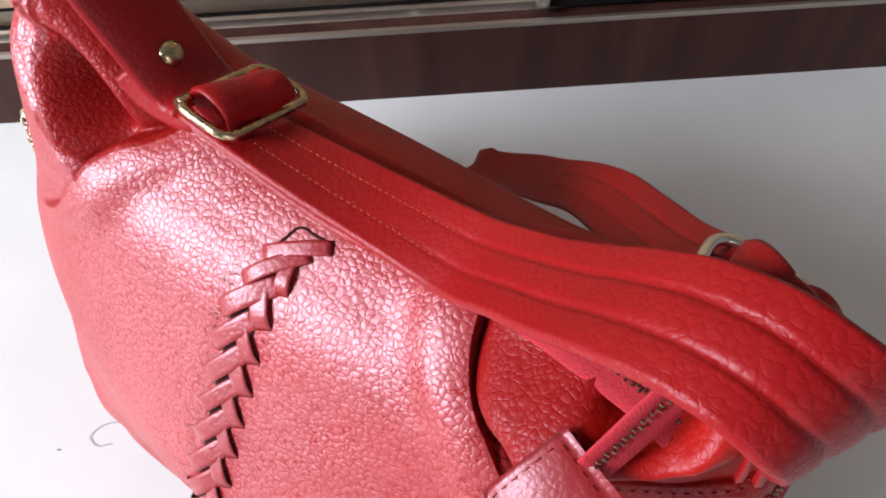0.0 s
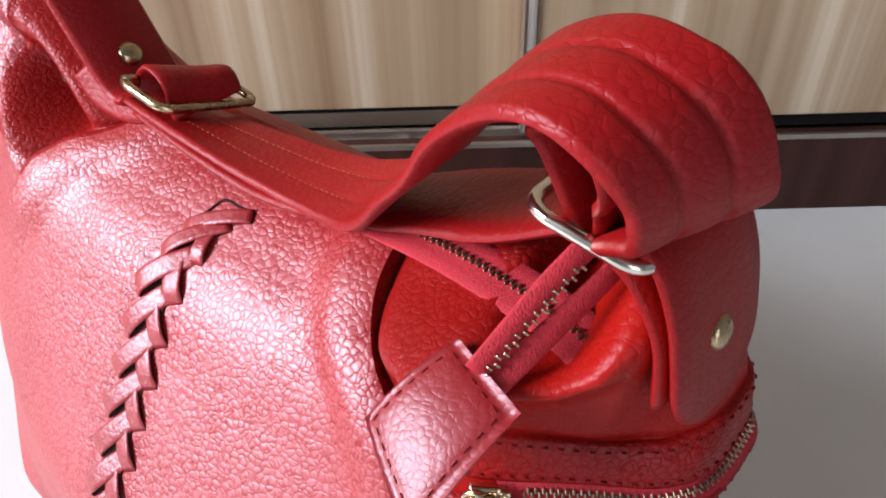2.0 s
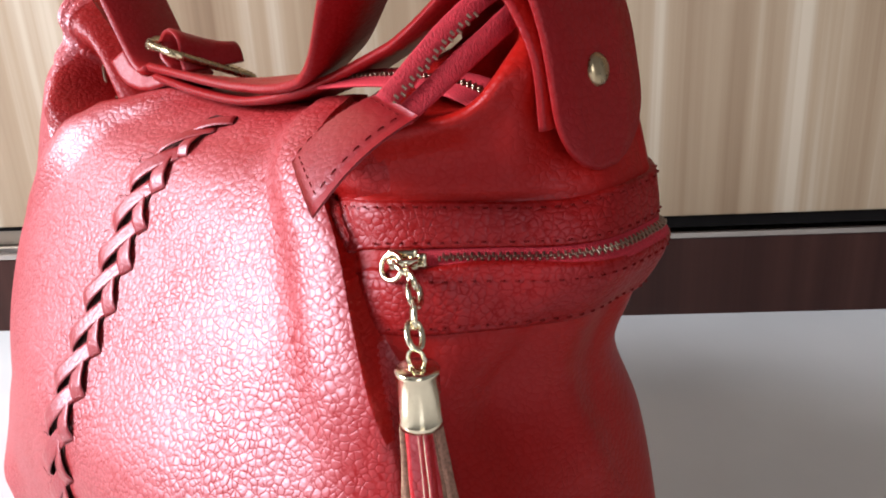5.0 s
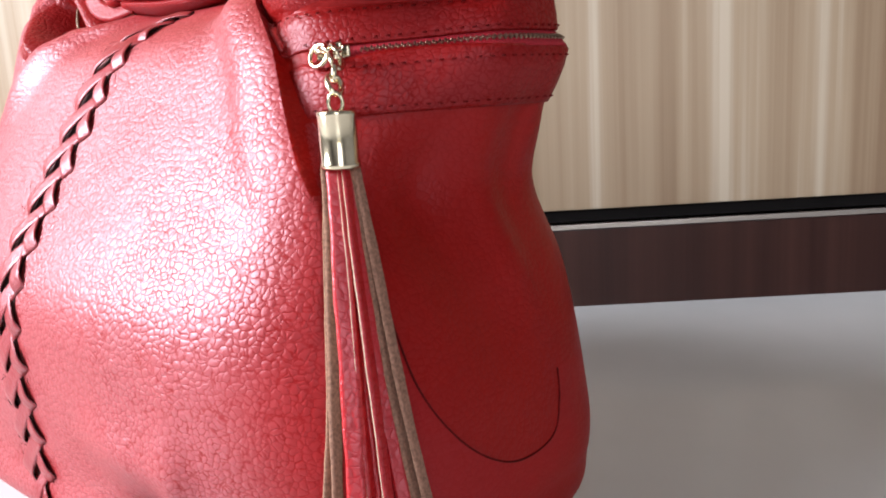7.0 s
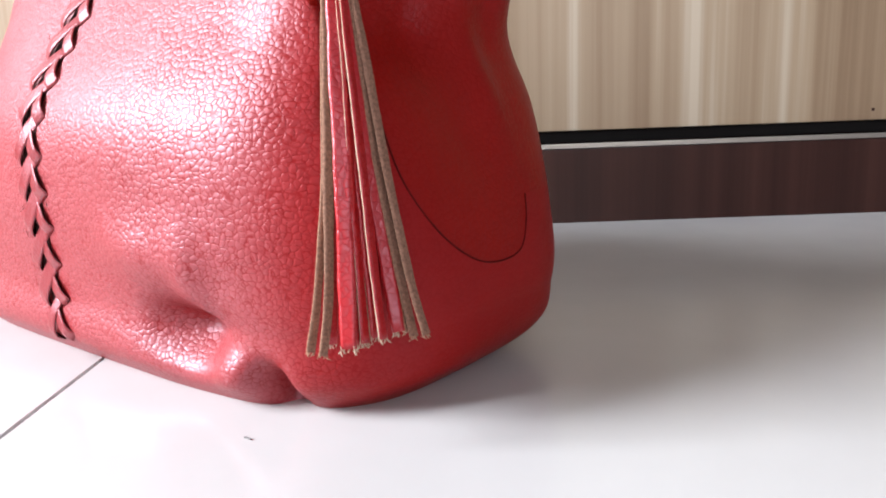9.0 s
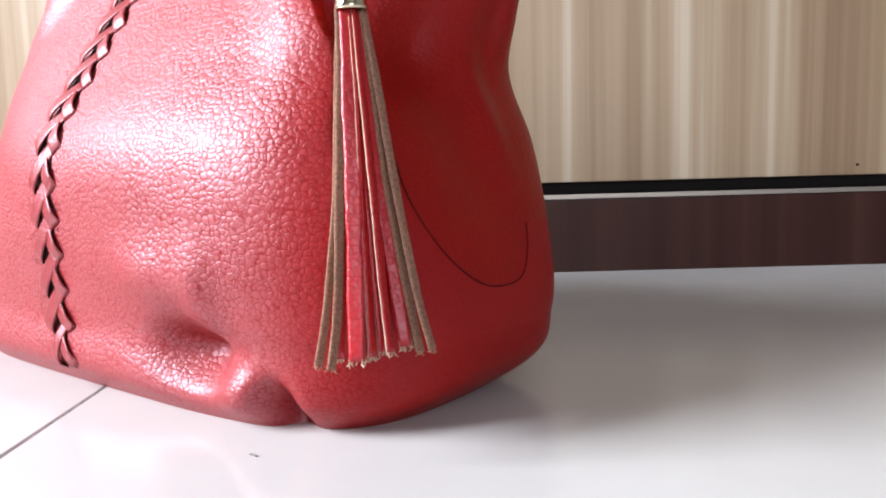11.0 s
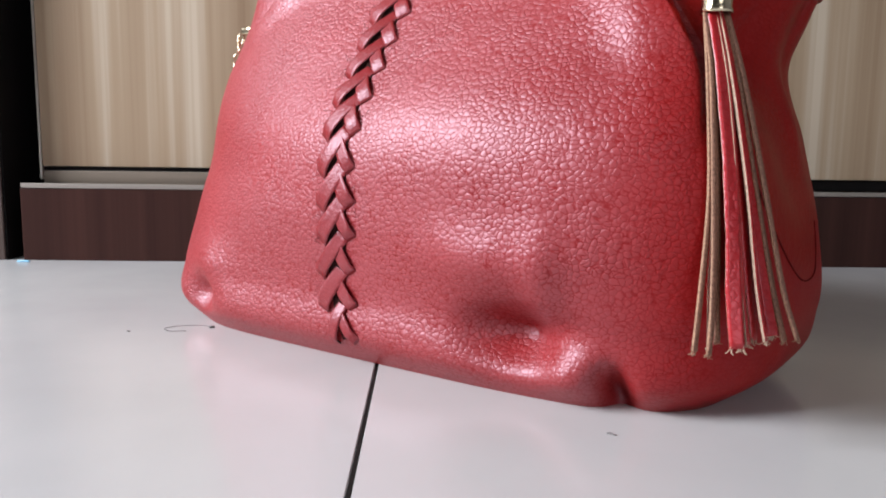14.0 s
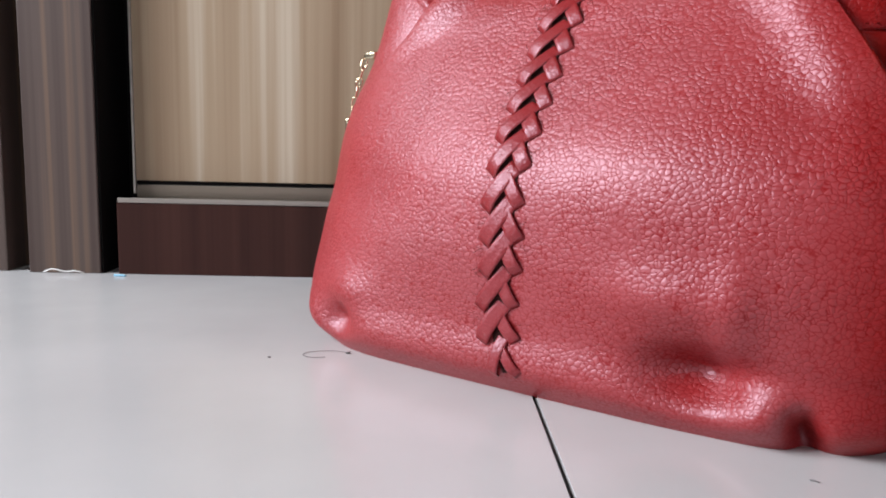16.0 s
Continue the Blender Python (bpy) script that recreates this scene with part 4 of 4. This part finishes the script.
# --- zip slider, chain and tassel ---
def link_ring(c, axis_a, axis_b, la, lb, r, mat, parent, name="link"):
    A, B = unit(np.array(axis_a, float)), unit(np.array(axis_b, float))
    B = unit(B - A * (A @ B))
    pts = [np.array(c) + A * la * math.cos(q) + B * lb * math.sin(q) for q in np.linspace(0, 2 * math.pi, 12, endpoint=False)]
    return tube(name, pts, r, mat, parent, n=26, closed=True, sides=7, up=tuple(np.cross(A, B) + np.array([0.01, 0.02, 0.01])))


def charm(head, axes, path, cap_top, cap_h, cap_r, strands, name="tassel_charm", label=""):
    """Slider with a chain from which a metal-capped leather tassel hangs."""
    g = tagged(new(name), label)
    g.parent = bag
    ahead, out, upward = (np.array(v, float) for v in axes)
    head = np.array(head, float)

    def at(a, b, c):
        return head + ahead * a + out * b + upward * c

    turned = Matrix([[*r, 0] for r in np.stack([ahead, out, upward], 1)] + [[0, 0, 0, 1]])
    turned.translation = Vector(head)
    for title, size in (("slider", (-0.0050, 0.0055, -0.0024, 0.0006, -0.0042, 0.0042, 0.0013, 3)), ("slider_nose", (0.0050, 0.0085, -0.0020, 0.0004, -0.0026, 0.0026, 0.0010, 2))):
        bm = box_bm(*size)
        bmesh.ops.transform(bm, matrix=turned, verts=bm.verts)
        part(title, bm, gold, g, "pale gold zip slider" if title == "slider" else "")
    tube("slider_bridge", [at(-0.0040, -0.0002, 0.0004), at(-0.0030, 0.0030, 0.0004), at(0.0022, 0.0034, 0.0004), at(0.0052, 0.0002, 0.0004)], 0.0013, gold, g, n=18)
    link_ring(at(-0.0030, 0.0030, -0.0012), 0.8 * upward - 0.25 * out, 0.9 * ahead + 0.3 * out, 0.0046, 0.0042, 0.0009, gold, g, "pull_ring")
    C = spline(path, 60)
    m = 5
    for i in range(m):
        a = C[int((i + 0.5) * 59 / m)]
        t = unit(C[min(59, int((i + 1) * 59 / m))] - C[int(i * 59 / m)])
        side = np.cross(t, (0.3, 0.9, 0.2)) if i % 2 else np.cross(t, (-0.85, 0.4, 0.2))
        link_ring(a, t, side, 0.0047, 0.0029, 0.0011, gold, g)
    x, y, z = cap_top
    R = cap_r
    lathe("cap", [(0.001, 0.0), (R * 0.9, 0.0), (R, -0.0006), (R, -0.0016), (R * 0.965, -0.002), (R * 0.965, -cap_h + 0.0022), (R, -cap_h + 0.0018), (R * 1.02, -cap_h), (R * 0.9, -cap_h), (R * 0.86, -cap_h + 0.002), (0.001, -cap_h + 0.002)],
          Matrix.Translation((x, y, z)), gold, g, "pale gold cap with a rim at each end", seg=40)
    link_ring((x, y, z + 0.0025), (0, 0, 1), (1, 0.3, 0), 0.0036, 0.0028, 0.0007, gold, g, "cap_loop")
    for sx, sd, tz, w, turn, kind in strands:
        rt, vw = np.array([0.72, 0.69, 0]), np.array([-0.69, 0.72, 0])
        tip = np.array([0.0485, -0.0135, 0]) + rt * (sx * (1.22 if sx > 0.008 else 1.0)) + vw * sd + np.array([0, 0, tz])
        tip[:2] += np.array([x - 0.0200, y - 0.0095])
        start = np.array([x, y, z - cap_h + 0.001]) + (rt * np.clip(sx * 0.28, -0.005, 0.005) + vw * np.clip(sd * 0.3, -0.004, 0.004))
        pts = [start, start * 0.78 + tip * 0.22 + rt * sx * -0.05 - vw * 0.003, start * 0.45 + tip * 0.55 - rt * sx * 0.12 - vw * 0.003, tip * 0.85 + start * 0.15 - rt * sx * 0.08, tip]
        side = rt * math.cos(radians(turn)) + vw * math.sin(radians(turn))
        wob = [rng.uniform(-0.0004, 0.0004) for _ in pts]
        pts = [p + rt * q for p, q in zip(pts, wob)]
        ph = rng.uniform(0, 6)
        V, F, M, P, S, N = ribbon_geo(pts, [tuple(side), tuple(side), tuple(side + vw * 0.15), tuple(side + vw * rng.uniform(-0.3, 0.3)), tuple(side + vw * rng.uniform(-0.4, 0.4))], w, 0.0019, 44,
                                      taper=lambda t: 0.80 + 0.2 * min(1.0, 3 * t) + 0.05 * math.sin(23 * t + ph) + 0.03 * math.sin(61 * t + ph))
        # loose fibres at the cut end
        for _ in range(9):
            q = P[-1] + S[-1] * w * rng.uniform(-0.48, 0.48) + N[-1] * rng.uniform(-0.0008, 0.0006)
            d = np.array([rng.uniform(-0.0016, 0.0016), rng.uniform(-0.0016, 0.0016), -rng.uniform(0.0006, 0.0026)])
            v, f = tube_geo([q + np.array([0, 0, 0.001]), q + d * 0.5, q + d + np.array([rng.uniform(-0.001, 0.001), 0, 0.0004])], 0.00022, 4, False, 4, 1.0, (0.31, 0.9, 0.2))
            F += [tuple(i + len(V) for i in c) for c in f]
            V += v
            M += [1] * len(f)
        link_mesh("strand", V, F, [strand_red, cream, suede] if kind else [suede, tan_edge, suede], g, "", face_mats=M)
    return g


STRANDS = [(-0.0225, 0.002, 0.0405, 0.0046, 50, 0), (-0.0175, -0.001, 0.0395, 0.0050, 42, 0), (-0.0145, 0.005, 0.042, 0.0045, 30, 1), (-0.0078, -0.005, 0.0430, 0.0068, 6, 1), (-0.0036, -0.001, 0.0425, 0.0050, 78, 1),
           (-0.0012, -0.002, 0.0440, 0.0052, 66, 1), (0.0030, 0.001, 0.0450, 0.0050, 25, 1), (0.0062, -0.003, 0.0455, 0.0054, 60, 1), (0.0098, 0.002, 0.0465, 0.0056, 20, 1), (0.0150, 0.003, 0.0440, 0.0050, 52, 0),
           (0.0190, 0.001, 0.0450, 0.0048, 44, 0), (0.0, 0.007, 0.044, 0.005, 100, 0), (-0.010, 0.008, 0.043, 0.005, 70, 0), (0.012, 0.007, 0.045, 0.0052, 110, 0)]
head, hn = gusset(0.10, 0.2250, 0.004)
along_band = unit(gusset(0.13, 0.2252, 0.004)[0] - gusset(0.07, 0.2248, 0.004)[0])
up_band = unit(np.cross(along_band, hn))
up_band = up_band if up_band[2] > 0 else -up_band
charm(tuple(head), (along_band, unit(np.cross(up_band, along_band)) if np.cross(up_band, along_band) @ hn > 0 else unit(np.cross(along_band, up_band)), up_band), [head + hn * 0.004, (0.004, 0.0285, 0.2235), (0.0110, 0.0205, 0.2165), (0.0160, 0.0155, 0.2105)], (0.0168, 0.0145, 0.2040), 0.0198, 0.0070, STRANDS, label="gold zip pull with chain and leather tassel")

# --- zip end tab and folded tape ---
tab = tagged(new("zip_tab"), "stitched red leather tab on the zip end")
tab.parent = bag
A_, B_, C_, D_ = (np.array(p) for p in ((-0.0264, 0.0484, 0.2785), (0.0017, 0.0385, 0.2752), (-0.0078, 0.0005, 0.2512), (-0.0402, 0.0203, 0.2600)))
tn = unit(np.cross(B_ - A_, D_ - A_))
tn = tn if tn[1] < 0 else -tn


def tab_at(a, b, off):
    p = A_ * (1 - a) * (1 - b) + B_ * a * (1 - b) + C_ * a * b + D_ * (1 - a) * b
    return p + tn * (off + 0.003 * math.sin(math.pi * b) + 0.001 * math.sin(math.pi * a))


V, F = [], []
K = 13
for sgn in (1, -1):
    for i in range(K):
        for j in range(K):
            a, b = i / (K - 1), j / (K - 1)
            rim = min(i, j, K - 1 - i, K - 1 - j)
            V.append(tab_at(a, b, sgn * (0.0004 if rim == 0 else (0.0017 if rim == 1 else 0.0021))))
for q, sgn in ((0, 1), (K * K, -1)):
    for i in range(K - 1):
        for j in range(K - 1):
            f = (q + i * K + j, q + (i + 1) * K + j, q + (i + 1) * K + j + 1, q + i * K + j + 1)
            F.append(f if sgn > 0 else f[::-1])
rim = [(i, 0) for i in range(K)] + [(K - 1, j) for j in range(1, K)] + [(i, K - 1) for i in range(K - 2, -1, -1)] + [(0, j) for j in range(K - 2, 0, -1)]
for a, b in zip(rim, rim[1:] + rim[:1]):
    ia, ib = a[0] * K + a[1], b[0] * K + b[1]
    F.append((ia, ib, K * K + ib, K * K + ia))
link_mesh("leather", V, F, tag_red, tab)
edge = [(0.1, 0.1), (0.9, 0.1), (0.9, 0.9), (0.1, 0.9), (0.1, 0.1)]
ln = np.array([tab_at(*(np.array(edge[i]) * (1 - t) + np.array(edge[i + 1]) * t), 0.0021) for i in range(4) for t in np.linspace(0, 1, 14, endpoint=False)])
V, F = dashes(ln, np.tile(tn, (len(ln), 1)), None, 0.0024, 0.0002, 0.0050, 0.001, 0.0)
link_mesh("stitching", V, F, dark_thread, tab)

side = np.array([0.66, 0.40, -0.45])
TAPE = [np.array(p) for p in ((-0.0128, 0.0425, 0.2765), (-0.0088, 0.0525, 0.2855), (-0.0045, 0.0635, 0.2955), (-0.0005, 0.0735, 0.3035), (0.003, 0.084, 0.3100))]
ribbon("zip_tape", [p - side * q for p, q in zip(TAPE, (0.0038, 0.0042, 0.0044, 0.0042, 0.0036))], [tuple(side)], 0.0075, 0.0016, tape, tab, "woven red zip tape", n=24)
ribbon("zip_tape", [p + side * q + np.array([0, 0, -0.002]) for p, q in zip(TAPE, (0.0032, 0.0046, 0.0064, 0.0072, 0.0066))], [tuple(side + np.array([0.1, -0.2, 0.1])), tuple(side + np.array([0.05, -0.1, 0.2])), tuple(side + np.array([0.0, 0.2, 0.0])), tuple(side + np.array([0.0, 0.4, -0.2])), tuple(side + np.array([0.0, 0.5, -0.2]))], 0.0078, 0.0016, tape, tab, "woven red zip tape", n=24)
tn2 = np.cross(unit(TAPE[3] - TAPE[0]), unit(side))
tn2 = tn2 if tn2[2] > 0 else -tn2
teeth([p + tn2 * 0.0012 - side * 0.0010 for p in TAPE[:4]], [tn2] * 4, 0.0020, tab, "open zip teeth")

# --- main zip along the top ---
top_zip = tagged(new("top_zip"), "brass zip along the bag opening")
top_zip.parent = bag
MZ = [(-0.085, 0.0800, 0.2765), (-0.055, 0.0775, 0.2795), (-0.030, 0.0745, 0.2805), (-0.008, 0.0715, 0.2795), (0.006, 0.0690, 0.2765)]
ribbon("zip_tape", MZ, [(0.1, 1, 0.25)], 0.018, 0.0014, tape, top_zip, "woven red zip tape", n=40)
mz = spline(MZ, 40)
teeth(mz + np.array([0, 0, 0.0012]), np.tile(np.array([0.0, -0.35, 0.93]), (40, 1)), 0.00145, top_zip, "brass zip teeth")

# --- zip pull at the far end ---
far = tagged(new("zip_pull"), "gold zip pull with a short chain")
far.parent = bag
part("slider", box_bm(-0.364, -0.353, 0.0610, 0.0670, 0.2085, 0.2140, 0.0014, 2), gold, far)
fc = spline([(-0.3635, 0.0620, 0.2085), (-0.3655, 0.0600, 0.197), (-0.3695, 0.0590, 0.183), (-0.3745, 0.0600, 0.170), (-0.3765, 0.0600, 0.1645)], 40)
for i in range(6):
    link_ring(fc[int((i + 0.5) * 39 / 6)], unit(fc[min(39, int((i + 1) * 6.5))] - fc[int(i * 6.5)]), (0.5, -0.8, 0) if i % 2 else (0.8, 0.5, 0), 0.0042, 0.0022, 0.0008, gold, far)
lathe("cap", [(0.001, 0), (0.0036, -0.0003), (0.0039, -0.002), (0.0037, -0.014), (0.0040, -0.016), (0.001, -0.016)], Matrix.Translation((-0.3775, 0.0597, 0.1635)), gold, far)

# ---- small things on the floor and the track ----
tagged(box("sticker", -0.0822, -0.0747, 0.7295, 0.7365, 0.0705, 0.0722, white_bit, bevel=0.0004), "small white scrap of paper on the metal track", "scrap")
fibre = tagged(new("fibre"), "curled dark fibre lying on the tiles", "fibre")
fibre.location = (-0.306, 0.415, 0)
tube("strand", [(0.012, 0.004, 0.0006), (0.004, 0.007, 0.0008), (-0.01, 0.006, 0.0006), (-0.018, -0.002, 0.0007), (-0.012, -0.009, 0.0006), (-0.002, -0.008, 0.0006)], 0.00022, hair_dark, fibre, n=30, sides=5)
link_mesh("speck", *tube_geo([(0.011, 0.002, 0.0008), (0.0125, 0.003, 0.0010), (0.014, 0.0032, 0.0008)], 0.0008, 5, False, 6), hair_dark, fibre)


def crumb(name, x, y, pts, r, mat, label):
    ob = tagged(tube(name, pts, r, mat, None, n=10, sides=6), label, name)
    ob.location = (x, y, 0)
    return ob


crumb("crumb", -0.0674, 0.2249, [(-0.0014, 0.001, 0.0005), (0.0, 0.0003, 0.0007), (0.0018, -0.0012, 0.0005)], 0.00035, hair_dark, "tiny dark crumb on the tiles")
crumb("crumb", -0.345, 0.405, [(-0.001, 0.0, 0.0005), (0.0, 0.0003, 0.0006), (0.001, 0.0, 0.0005)], 0.0004, hair_dark, "tiny dark crumb on the tiles")
crumb("scrap", -0.565, 0.700, [(-0.006, 0.001, 0.0011), (0.0, 0.0, 0.0013), (0.007, -0.001, 0.0011)], 0.001, blue_bit, "small blue plastic scrap by the wardrobe")
crumb("lint", -0.625, 0.706, [(-0.022, 0.0, 0.002), (-0.012, -0.002, 0.006), (0.0, 0.0, 0.003), (0.012, -0.001, 0.004), (0.02, 0.001, 0.0015)], 0.0007, white_bit, "wisp of white lint at the post's foot")

# ---- floor tiles ----
slab = bpy.data.meshes.new("tile")
sb = box_bm(0.00125, TILE - 0.00125, 0.00125, TILE - 0.00125, -0.0075, 0.0, 0.0002, 1)
sb.to_mesh(slab)
sb.free()
slab.materials.append(tile_mat)
for i in range(-3, 4):
    for j in range(-4, 2):
        ob = new("tile", slab)
        ob.parent = floor
        ob.location = (-0.1765 + i * TILE, -0.05 + j * TILE, 0)
